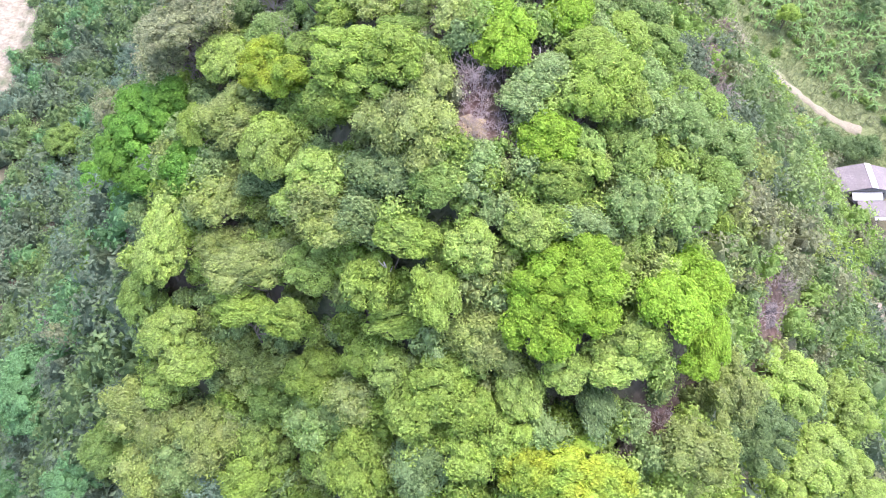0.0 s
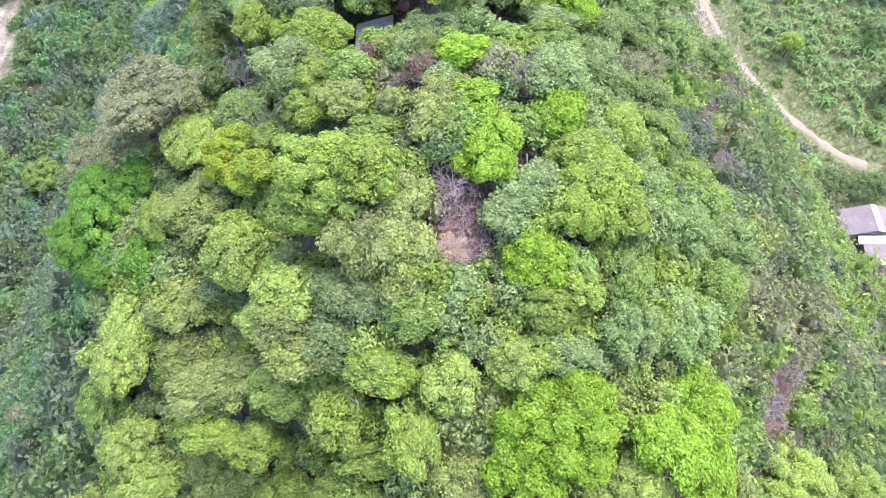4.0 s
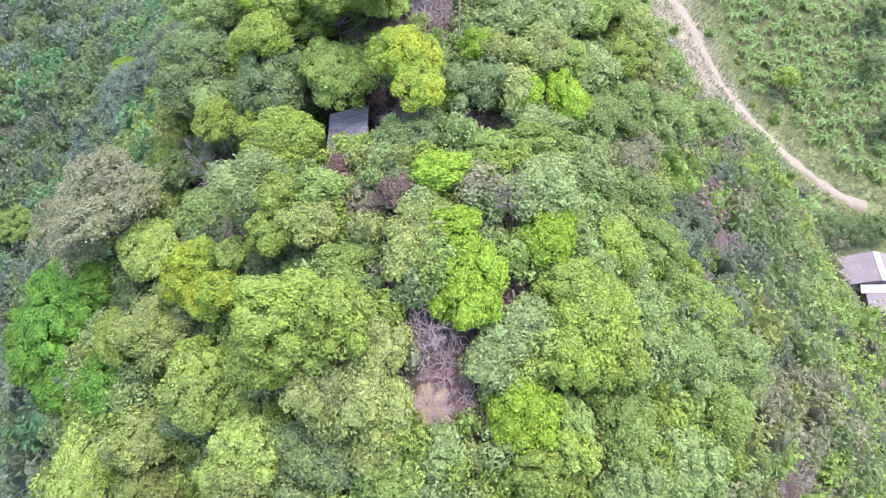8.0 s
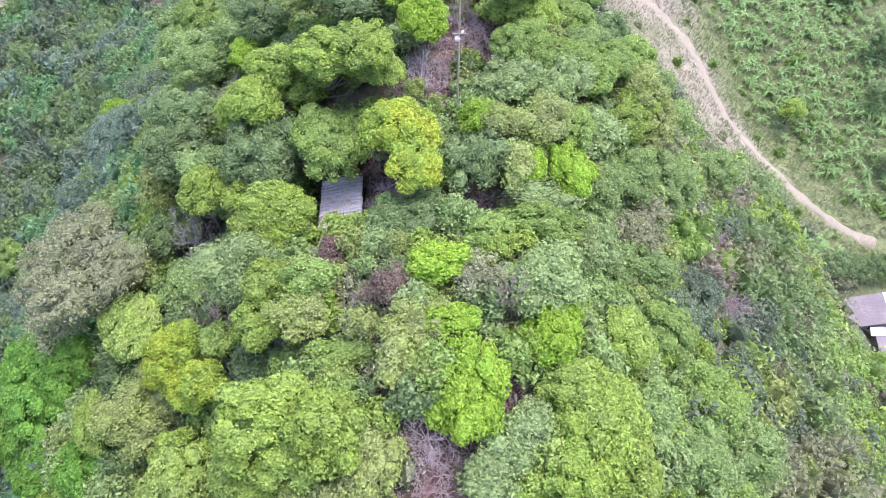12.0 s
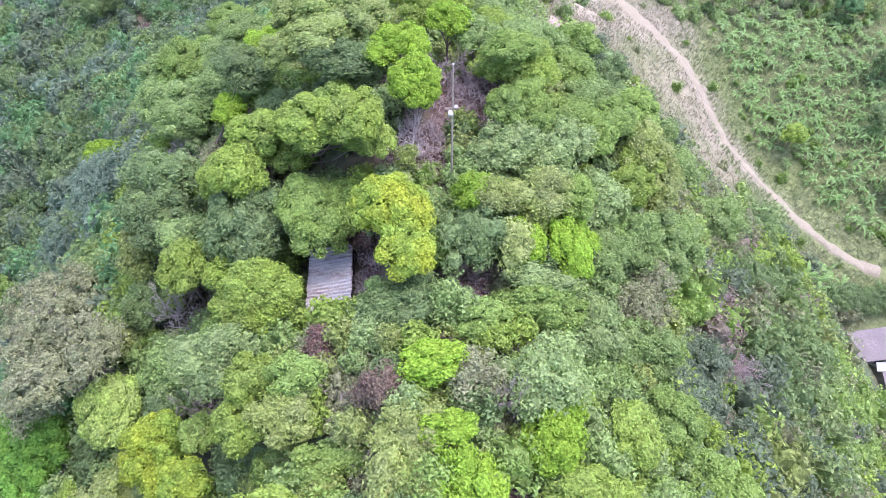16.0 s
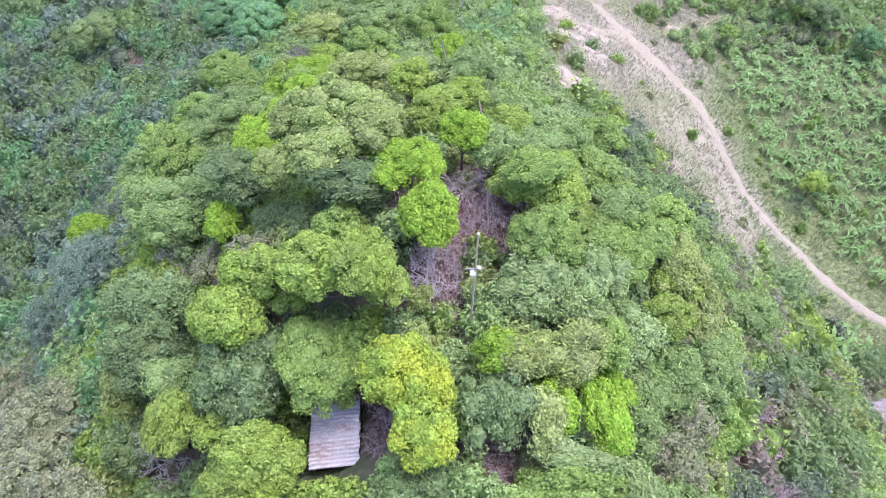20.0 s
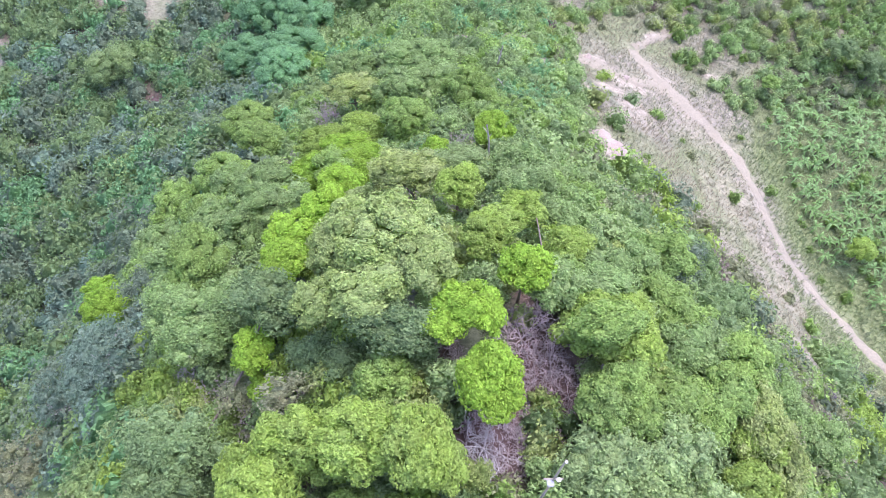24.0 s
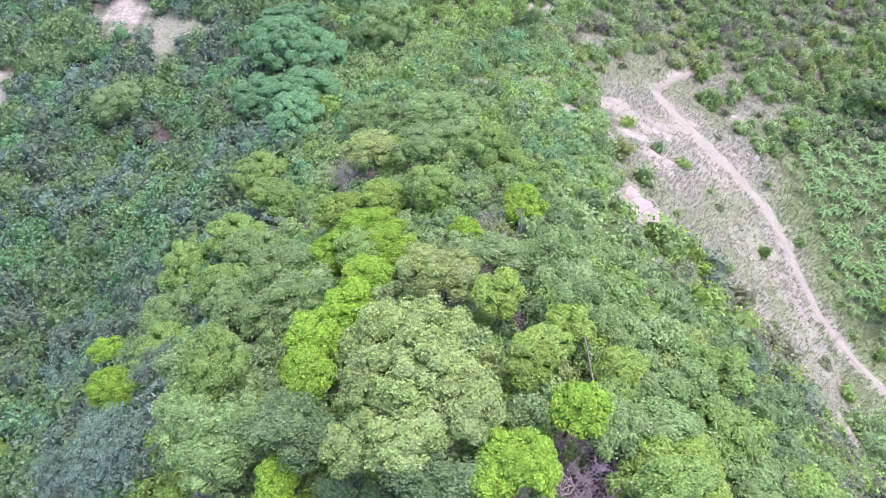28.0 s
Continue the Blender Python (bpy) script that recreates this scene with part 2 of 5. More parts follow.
def tubes(segments, sides=5):
    """Tapered tubes: rows of (from, to, radius, radius) as one (verts, quads)."""
    a = np.array([s[0] for s in segments], float)
    b = np.array([s[1] for s in segments], float)
    ra, rb = np.array([s[2] for s in segments]), np.array([s[3] for s in segments])
    d = b - a
    d /= np.linalg.norm(d, axis=1, keepdims=True) + 1e-9
    u = np.cross(d, np.where(np.abs(d[:, 2:3]) > 0.9, np.array([[1.0, 0, 0]]), np.array([[0, 0, 1.0]])))
    u /= np.linalg.norm(u, axis=1, keepdims=True) + 1e-9
    w = np.cross(d, u)
    an = np.arange(sides) * 2 * np.pi / sides
    ring = np.cos(an)[None, :, None] * u[:, None] + np.sin(an)[None, :, None] * w[:, None]
    v = np.concatenate([a[:, None] + ring * ra[:, None, None], b[:, None] + ring * rb[:, None, None]], axis=1)
    i = np.arange(sides)
    q = np.stack([i, (i + 1) % sides, sides + (i + 1) % sides, sides + i], axis=1)
    f = q[None] + (np.arange(len(a)) * 2 * sides)[:, None, None]
    return v.reshape(-1, 3), f.reshape(-1, 4)


def leaf_cards(rng, at, normal, length, width, loose):
    """Leaves at points, turned to a normal with some looseness: pointed blades of one triangle."""
    n = normal + rng.normal(size=at.shape) * loose
    n /= np.linalg.norm(n, axis=1, keepdims=True) + 1e-9
    t = np.cross(n, rng.normal(size=at.shape))
    t /= np.linalg.norm(t, axis=1, keepdims=True) + 1e-9
    s = np.cross(n, t)
    size = rng.uniform(0.65, 1.45, (len(at), 1))
    t, s = t * length * size / 2, s * width * size / 2
    v = np.stack([at - t * 0.8 + s, at + t * 1.2 - n * length * 0.10, at - t * 0.8 - s], axis=1).reshape(-1, 3)
    return v, np.arange(len(v)).reshape(-1, 3)


def halved(quads):
    """Quads as triangles."""
    return np.concatenate([quads[:, (0, 1, 2)], quads[:, (0, 2, 3)]])


def ball(rings=5, turns=8):
    """A unit ball in quads, joined at small caps."""
    th = np.linspace(0.02, np.pi - 0.02, rings + 1)
    ph = np.arange(turns) * 2 * np.pi / turns
    v = np.stack([np.sin(th)[:, None] * np.cos(ph), np.sin(th)[:, None] * np.sin(ph), np.repeat(np.cos(th)[:, None], turns, 1)], axis=2).reshape(-1, 3)
    i, j = np.meshgrid(np.arange(rings), np.arange(turns), indexing="ij")
    i, j = i.ravel(), j.ravel()
    k = (j + 1) % turns
    return v, np.stack([i * turns + j, i * turns + k, (i + 1) * turns + k, (i + 1) * turns + j], axis=1)


BALL, LOW_BALL, TINY_BALL = ball(5, 9), ball(3, 6), ball(2, 4)


def crown_arrays(rng, lobes, leaves, length, style, core=None):
    """A crown of unit radius about its middle, in triangles: billows set over a dome, each with a rough core and leaves all over it.
    dense: billows packed evenly like a cauliflower; loose: uneven ones with ragged leaves; airy: thin, with gaps."""
    core = core or LOW_BALL
    loose, uneven, fill, ragged = {"dense": (0.45, 0.17, 0.84, 0.12), "loose": (0.75, 0.36, 0.76, 0.26), "airy": (1.0, 0.34, 0.44, 0.46)}[style]
    heart = BALL if lobes > 6 else core
    lump = 1 + 0.10 * rng.normal(size=(len(heart[0]), 1))
    pieces = [(heart[0] * lump * {"dense": 0.64, "loose": 0.72, "airy": 0.45}[style] * (1, 1, 0.8) - (0, 0, 0.06), halved(heart[1]))]
    wide = (0.98 if style == "dense" else 1.06) * math.sqrt(2.7 / lobes)
    turn = rng.uniform(0, 6.283)
    for i in range(lobes):
        up = 1.0 - (i + 0.5) / lobes * 1.38
        ang = turn + i * 2.39996 + rng.uniform(-0.3, 0.3)
        side = math.sqrt(max(0.0, 1 - up * up))
        out = np.array([side * math.cos(ang), side * math.sin(ang), up])
        c = out * (1.0 - 0.62 * wide) * (1 + uneven * rng.uniform(-1, 0.7))
        r = wide * (1 + 1.3 * uneven * rng.uniform(-1, 1))
        stretch = rng.uniform(0.85, 1.15, 3)
        lump = 1 + 0.12 * rng.normal(size=(len(core[0]), 1))
        pieces.append((c + core[0] * lump * r * fill * stretch, halved(core[1])))
        d = rng.normal(size=(int(leaves / lobes * (r / wide) ** 2) + 1, 3))
        d /= np.linalg.norm(d, axis=1, keepdims=True)
        d += out * 0.75
        d /= np.linalg.norm(d, axis=1, keepdims=True)
        at = c + d * stretch * r * (fill + 0.08 + ragged * rng.uniform(-0.4, 1.3, (len(d), 1)))
        pieces.append(leaf_cards(rng, at, d + (0, 0, 0.3), length, length * 0.7, loose))
    return joined(*pieces)


def trunk_arrays(rng, limbs=5):
    """A trunk of height 1 with limbs that reach into a crown of radius 1 above it."""
    lean = rng.uniform(-0.05, 0.05, 2)
    pts = [np.array([lean[0] * k, lean[1] * k, z]) for k, z in ((0, -0.08), (0.4, 0.2), (0.8, 0.45), (1.0, 0.68))]
    rad = (0.085, 0.065, 0.052, 0.03)
    seg = [(pts[i], pts[i + 1], rad[i], rad[i + 1]) for i in range(3)]
    for i in range(limbs):
        a = i * 2 * math.pi / limbs + rng.uniform(-0.4, 0.4)
        foot = pts[2] + (pts[3] - pts[2]) * rng.uniform(-0.3, 0.9)
        elbow = foot + np.array([math.cos(a) * 0.28, math.sin(a) * 0.28, 0.10])
        tip = foot + np.array([math.cos(a) * 0.62, math.sin(a) * 0.62, rng.uniform(0.16, 0.3)])
        seg += [(foot, elbow, 0.032, 0.022), (elbow, tip, 0.022, 0.008)]
    return tubes(seg, 6)


def bare_arrays(rng, order=5, first=7, thick=1.15):
    """A leafless crown of unit radius and height 1: forking branches down to twigs."""
    seg = [(np.array([0, 0, -0.05]), np.array([0.01, 0.02, 0.32]), 0.045, 0.034)]
    tips = []
    for i in range(first):
        a = i * 2 * math.pi / first + rng.uniform(-0.3, 0.3)
        tips.append((np.array([0.01, 0.02, rng.uniform(0.2, 0.34)]), np.array([math.cos(a), math.sin(a), rng.uniform(0.5, 1.1)]), 0.42, 0.024))
    for depth in range(order):
        grown = []
        for foot, way, length, rad in tips:
            way = way / np.linalg.norm(way)
            mid = foot + way * length * 0.5 + rng.normal(size=3) * 0.03
            tip = mid + (way + rng.normal(size=3) * 0.25) * length * 0.5
            seg += [(foot, mid, rad, rad * 0.8), (mid, tip, rad * 0.8, rad * 0.55)]
            for k in range(3 if depth < 2 else 2):
                grown.append((tip if k else mid, way + rng.normal(size=3) * (0.75, 0.75, 0.5), length * rng.uniform(0.5, 0.72), max(rad * 0.55, 0.0085)))
        tips = grown
    return tubes([(a, b, ra * thick, rb * thick) for a, b, ra, rb in seg], 4)


def curve(y, *knots):
    """A smooth value along y through (place, value) knots."""
    ys, vs = [k[0] for k in knots], [k[1] for k in knots]
    return sum(np.interp(y + d, ys, vs) for d in (-6.0, -3.0, 0.0, 3.0, 6.0)) / 5.0


def soft_floor(z, low, k):
    return low + k * np.logaddexp(0.0, (z - low) / k)


def ripple(x, y):
    """Uneven ground: sums of slanted waves, in metres."""
    return (0.55 * np.sin(0.21 * x + 0.13 * y + 1.0) * np.sin(0.17 * y - 0.11 * x)
            + 0.28 * np.sin(0.53 * x - 0.31 * y) * np.sin(0.47 * y + 0.29 * x + 2.0)
            + 0.10 * np.sin(1.31 * x + 0.7 * y) * np.sin(1.17 * y - 0.83 * x + 0.6))


def ground_height(x, y):
    """The ground: a narrow ridge along y that drops to a valley on either side and falls away ahead."""
    x, y = np.asarray(x, float), np.asarray(y, float)
    crest = 1.0 + curve(y, (-200, -60), (-60, -34), (-10, -22), (12, -11.8), (24, -3.6), (33, 2.0), (40, 2.6), (47, 0.9), (54, -0.8), (60, -1.7), (72, -2.4), (82, -8.2), (98, -21), (118, -35), (145, -51), (170, -63), (260, -68))
    middle = curve(y, (0, 3), (40, 2), (80, 2), (120, 6), (170, 10))
    steep_l = curve(y, (-60, 0.8), (20, 1.4), (72, 1.4), (98, 1.0), (125, 0.55), (170, 0.2))
    steep_r = curve(y, (-60, 0.8), (20, 1.1), (44, 1.15), (60, 1.02), (72, 1.1), (90, 0.98), (110, 0.785), (125, 0.60), (160, 0.25))
    d = x - middle
    drop = np.where(d < 0, steep_l * 5.0 * np.logaddexp(0.0, (-d - 16.0) / 5.0), steep_r * 5.0 * np.logaddexp(0.0, (d - 8.5) / 5.0))
    drop += np.where(d < 0, curve(y, (-20, 5.0), (20, 8.6), (40, 7.6), (55, 5.0), (75, 4.2), (95, 2.6), (120, 0.0)) * np.exp(-((d + 16.0) / 8.5) ** 2),
                     -curve(y, (-20, 2.0), (10, 3.4), (24, 3.0), (36, 1.6), (48, -1.2), (58, 0.4), (66, 2.2), (78, 2.2), (92, 0.0)) * np.exp(-((d - 13.0) / 6.0) ** 2))
    low = -70.0 - 9.0 * np.tanh(-d / 40.0)
    low = np.where(d > 0, -70.0 + 6.5 * np.tanh(d / 30.0), low)
    yard = 1.0 * np.exp(-((x - 69) / 11.0) ** 2 - ((y - 68) / 12.0) ** 2)
    hollow = 5.2 * np.exp(-((x + 4.6) / 4.3) ** 2 - ((y - 54.9) / 4.6) ** 2)
    return soft_floor(crest - drop, low, 3.0) + ripple(x, y) - yard - hollow

# ---- the ground ----
PATH_LINE = ((76, 83), (71.5, 85), (66.5, 88.5), (62.5, 94.5), (58.5, 100), (54.5, 104.5), (52, 111), (51, 119), (50, 125), (45.5, 131.5), (40, 138.5), (36, 145), (35, 150.5))
SPUR_LINE = ((35, 150.5), (41, 155), (46.5, 158.5))
BRANCH_LINE = ((40, 138.5), (34, 137.5), (28, 139.5), (24.5, 142), (20.5, 141), (14, 145), (8, 145.5), (3, 144))


def near_line(x, y, line):
    """How far each place lies from a broken line."""
    best = np.full(np.shape(x), 1e9)
    for (ax, ay), (bx, by) in zip(line, line[1:]):
        k = np.clip(((x - ax) * (bx - ax) + (y - ay) * (by - ay)) / ((bx - ax) ** 2 + (by - ay) ** 2), 0, 1)
        best = np.minimum(best, np.hypot(x - ax - k * (bx - ax), y - ay - k * (by - ay)))
    return best


def blob(x, y, cx, cy, rx, ry, turn=0.0, hard=1.6):
    c, s = math.cos(radians(turn)), math.sin(radians(turn))
    u, v = (x - cx) * c + (y - cy) * s, (y - cy) * c - (x - cx) * s
    return np.clip(hard - hard * np.hypot(u / rx, v / ry) + 0.5 * np.sin(1.1 * x + 0.6 * y) * np.sin(0.9 * y - 0.7 * x), 0, 1)


def bare_at(x, y):
    """Where pale clay shows."""
    b = np.clip(1.5 - near_line(x, y, PATH_LINE[3:]) / 2.2, 0, 1) * 0.3
    for spot in ((20.8, 111, 4.6, 7.5), (19.8, 102, 1.8, 5), (17, 135, 3.0, 5.5), (25.5, 141.5, 5, 2.8), (31.5, 137, 6, 3.4), (22, 130.5, 1.6, 3.5), (30, 128, 3, 5), (38, 141, 4, 5), 
                 (-101, 122, 11, 32), (-99, 165, 6, 12), (-73, 188, 7, 9), (27, 133, 3, 2), (12.5, 145, 5, 2.4), (4.4, 144.3, 4.5, 1.8), (41, 156, 6, 1.6, 35), (16.5, 175, 5, 2.4), (50, 146.5, 4, 1.1, -15)):
        b = np.maximum(b, blob(x, y, *spot))
    for spot in ((44, 114, 8, 11), (48, 97, 8, 8), (37, 102, 6, 9), (32, 98, 5, 5), (45, 85, 5, 5), (49, 103, 5, 8), (42, 130, 6, 8), (61, 49, 5.5, 4.5), (64.5, 44, 4, 4), (57, 56, 2.5, 3), (44, 80, 5, 5), (44, 73, 3, 4)):
        b = np.maximum(b, 0.6 * blob(x, y, *spot, 0.0, 1.1))
    return np.clip(b, 0, 1)


def grass_at(x, y):
    """Where grass grows instead of bush: the slope about the path."""
    g = np.clip(2.2 - near_line(x, y, PATH_LINE) / 7.0, 0, 1)
    g = np.maximum(g, np.clip((x - 52 - 0.25 * np.clip(118 - y, 0, 40)) / 6.0, 0, 1) * np.clip((y - 74) / 8.0, 0, 1) * np.clip((146 - y) / 8.0, 0, 1) * np.clip((120 - x) / 10, 0, 1))
    for spot in ((36, 116, 14, 27, 0, 3.0), (46, 103, 9, 19, 0, 3.0), (58, 100, 9, 22, 30), (34, 138, 16, 12, 0), (57, 148, 11, 7, 0), (48, 155, 8, 6, 0), (28, 165, 9, 4, 0), (31, 174, 5, 5, 0), (24, 118, 7, 18, 0), (42, 88, 9, 9, 0), (-60, 178, 14, 12, 0), (69, 88, 8, 8, 0)):
        g = np.maximum(g, blob(x, y, *spot))
    g = np.maximum(g, 0.35 * blob(x, y, 62, 166, 46, 24))
    return np.clip(g, 0, 1)


def lush_at(x, y):
    """Greener grass on the bank beyond the path."""
    return np.clip((x - 53.5 - 0.25 * np.clip(118 - y, 0, 40)) / 3.0, 0, 1) * np.clip((150 - y) / 10.0, 0, 1)


def soil_at(x, y):
    """Brown trodden earth on the ridge."""
    s = np.zeros(np.shape(x))
    for spot in ((5.6, 69.5, 3.6, 7.2), (3.0, 64.0, 4.6, 3.6), (-0.4, 70.4, 1.2, 2.2), (6, 52, 3.5, 3), (-1.2, 55, 1.8, 2.5), (4.8, 36.4, 2.0, 2.0), (6.6, 38.3, 1.6, 1.7), (9.4, 33.2, 1.5, 2.6), (3.3, 32.4, 2.4, 3.0), (1.9, 34.6, 2.4, 2.2), (-1, 42, 1.3, 2.5), (2, 84, 2, 2), (4, 46, 2, 2), (-1.0, 58.5, 1.2, 3), (28.7, 61.6, 1.7, 2.8), (29.0, 58.4, 1.7, 2.8), (32.8, 59.6, 2.4, 2.6), (32.3, 57.0, 1.9, 2.4), (34.6, 57.2, 2.0, 2.2), (35.2, 55.2, 2.2, 2.2), (30.5, 53.6, 1.8, 2.4), (31, 29, 2.5, 4),
                 (-55, 146, 6, 4), (28, 12, 3, 3), (16, 16, 2.5, 3), (-54, 178, 7, 5), (2, 32, 2.5, 4)):
        s = np.maximum(s, blob(x, y, *spot))
    return s


def build_ground():
    def steps(lo, hi, step):
        inner = np.arange(lo, hi + 1e-6, step)
        out = np.cumsum(step * 1.22 ** np.arange(1, 30))
        return np.concatenate([(lo - out)[::-1], inner, hi + out])
    xs, ys = steps(-128, 96, 0.8), steps(-6, 200, 0.8)
    gx, gy = np.meshgrid(xs, ys, indexing="ij")
    gz = ground_height(gx, gy)
    i, j = np.meshgrid(np.arange(len(xs) - 1), np.arange(len(ys) - 1), indexing="ij")
    w = len(ys)
    q = np.stack([i * w + j, (i + 1) * w + j, (i + 1) * w + j + 1, i * w + j + 1], axis=2).reshape(-1, 4)
    me = mesh_of("ground", np.stack([gx, gy, gz], axis=2).reshape(-1, 3), q, GROUND)
    for key, f in (("soil", soil_at), ("grass", grass_at), ("bare", bare_at), ("lush", lush_at)):
        a = me.attributes.new(key, "FLOAT", "POINT")
        a.data.foreach_set("value", f(gx, gy).ravel().astype(np.float32))
    me.polygons.foreach_set("use_smooth", np.ones(len(me.polygons), bool))
    tagged(new("ground", me), "earth of a steep ridge and two valleys, with grass and bare clay", "ground", kind="structure")


build_ground()


def build_path(name, line, wide, label):
    """A trodden strip that follows the ground."""
    p = np.array(line, float)
    s = np.concatenate([[0], np.cumsum(np.hypot(*np.diff(p, axis=0).T))])
    k = np.arange(0, s[-1], 0.5)
    x = sum(np.interp(k + o, s, p[:, 0]) for o in (-2.5, -1.2, 0, 1.2, 2.5)) / 5
    y = sum(np.interp(k + o, s, p[:, 1]) for o in (-2.5, -1.2, 0, 1.2, 2.5)) / 5
    dx, dy = np.gradient(x), np.gradient(y)
    n = np.hypot(dx, dy) + 1e-9
    nx, ny = -dy / n, dx / n
    half = wide / 2 * (1 + 0.25 * np.sin(k * 0.7) * np.sin(k * 0.31 + 1) + 0.12 * np.sin(k * 2.3)) * (1 + 1.1 * np.clip((y - 120) / 16.0, 0, 1) * np.clip((152 - y) / 8.0, 0.4, 1))
    offs = np.linspace(-1, 1, 7)
    vx = x[:, None] + nx[:, None] * half[:, None] * offs
    vy = y[:, None] + ny[:, None] * half[:, None] * offs
    vz = ground_height(vx, vy) + 0.20 - 0.34 * np.abs(offs) ** 3
    i, j = np.meshgrid(np.arange(len(k) - 1), np.arange(6), indexing="ij")
    q = np.stack([i * 7 + j, (i + 1) * 7 + j, (i + 1) * 7 + j + 1, i * 7 + j + 1], axis=2).reshape(-1, 4)
    me = mesh_of(name, np.stack([vx, vy, vz], axis=2).reshape(-1, 3), q, SAND)
    tagged(new(name, me), label, "path", kind="structure")


build_path("path", PATH_LINE, 2.2, "pale sandy footpath winding along the grassy slope")
build_path("path_branch", BRANCH_LINE, 1.7, "narrow pale clay track leaving the footpath")
build_path("path_spur", SPUR_LINE, 1.3, "narrow sandy track among dry grass")

# ---- trees ----
rng = np.random.default_rng(5)
DENSE, AIRY = ("lime", "deep", "limeo", "green", "emerald", "tan", "yel", "warm"), ("greyol", "blue", "greyd")
CROWNS, TRUNKS, BARES = {}, [], []
for style, variants in (("dense", 5), ("loose", 5), ("airy", 3)):
    for size, lobes, leaves, length in (("small", 11, 1050, 0.158), ("medium", 19, 2150, 0.110), ("large", 30, 3700, 0.084), ("huge", 46, 6200, 0.063)):
        for v in range(variants):
            CROWNS[style, size, v] = mesh_of("crown", *crown_arrays(rng, lobes, leaves * (0.62 if style == "airy" else 1.0), length, style), LEAVES["mid"])
for v in range(4):
    TRUNKS.append(mesh_of("trunk", *trunk_arrays(rng), BARK))
    BARES.append(mesh_of("branchwork", *bare_arrays(rng, 5, 8, 0.72), BARK_BROWN))
TREE_LABEL = {
    "lime": "tree with a dense bright lime-green crown", "limeo": "tree with a fresh yellowish green crown", "yel": "tree with loose bright yellow-green foliage",
    "mid": "small forest tree with mid-green leaves", "warm": "forest tree with warm yellowish green leaves", "green": "forest tree with a clear green rounded crown", "olive": "forest tree with a dull olive-green crown",
    "greyol": "forest tree with sparse greyish olive foliage", "greyd": "low tree with dull dark grey-green foliage", "tan": "wide old tree with pale tan-green foliage",
    "dark": "shrubby tree with dark green leaves", "deep": "tree with a dense deep green billowing crown", "pale": "tree with pale green feathery foliage",
    "emerald": "wide tree with layered emerald green foliage", "blue": "tree with thin bluish grey-green foliage", "red": "low shrub with reddish brown leaves",
    "bare": "leafless dry tree with brownish grey twigs", "barew": "leafless tree with bleached whitish branches"}


PLANTED = []


def tree(kind, *crowns, foot=None):
    """One tree. Each billow of its crown is (x, y, z of its middle, radius along x, radius along y); the first stands over the trunk, unless its foot is given."""
    x, y, mid, rx, ry = crowns[0]
    x, y = foot or (x, y)
    r = min(rx, ry)
    leafless = kind in ("bare", "barew")
    name = "bare_tree" if leafless else "bush" if kind == "red" else "tree"
    z = float(ground_height(x, y))
    tall = max(mid - z, 1.2)
    ob = tagged(new(name), TREE_LABEL[kind], "tree" if kind != "red" else "bush")
    ob.location = (x, y, z - 0.05)
    PLANTED.extend((c[0], c[1], (c[3] + c[4]) / 2, 0.5 if kind in DENSE else 0.42) for c in crowns)
    if leafless or kind in ("greyol", "blue"):
        b = part("branchwork", BARES[rng.integers(4)], None, ob)
        b.material_slots[0].link = "OBJECT"
        b.material_slots[0].material = BARK_BROWN if kind in ("bare", "greyol") else BARK_PALE
        b.scale = (rx * 1.25, ry * 1.25, tall * 0.95 + 0.3 * r)
        b.rotation_euler = (0, 0, rng.uniform(0, 6.283))
        if leafless:
            return ob
    t = part("trunk", TRUNKS[rng.integers(4)], None, ob)
    t.scale = (r, r, tall * 1.05)
    t.rotation_euler = (0, 0, rng.uniform(0, 6.283))
    style = "dense" if kind in DENSE else "airy" if kind in AIRY else "loose"
    for cx, cy, cz, cx_r, cy_r in crowns:
        mean = (cx_r + cy_r) / 2
        size = "small" if mean < 1.5 else "medium" if mean < 2.15 else "large" if mean < 3.1 else "huge"
        c = part("crown", CROWNS[style, size, int(rng.integers(3 if style == "airy" else 5))], None, ob)
        c.location = (cx - x, cy - y, cz - z + 0.05)
        c.scale = (cx_r, cy_r, min(cx_r, cy_r) * rng.uniform(0.55, 0.75))
        c.rotation_euler = (rng.uniform(-0.12, 0.12), rng.uniform(-0.12, 0.12), rng.uniform(-0.3, 0.3) + 3.1416 * float(rng.integers(2)))
        c.material_slots[0].link = "OBJECT"
        c.material_slots[0].material = LEAVES[kind]
        if mean > 0.8 and (cx, cy) != (x, y):
            fork = np.array([0.0, 0.0, 0.45 * tall])
            tip = np.array(c.location)
            bend = fork + (tip - fork) * (0.6, 0.6, 0.35)
            part("limb", mesh_of("limb", *tubes([(fork, bend, 0.05 * r, 0.035 * r), (bend, tip, 0.035 * r, 0.012 * r)], 6)), BARK, ob)
    return ob


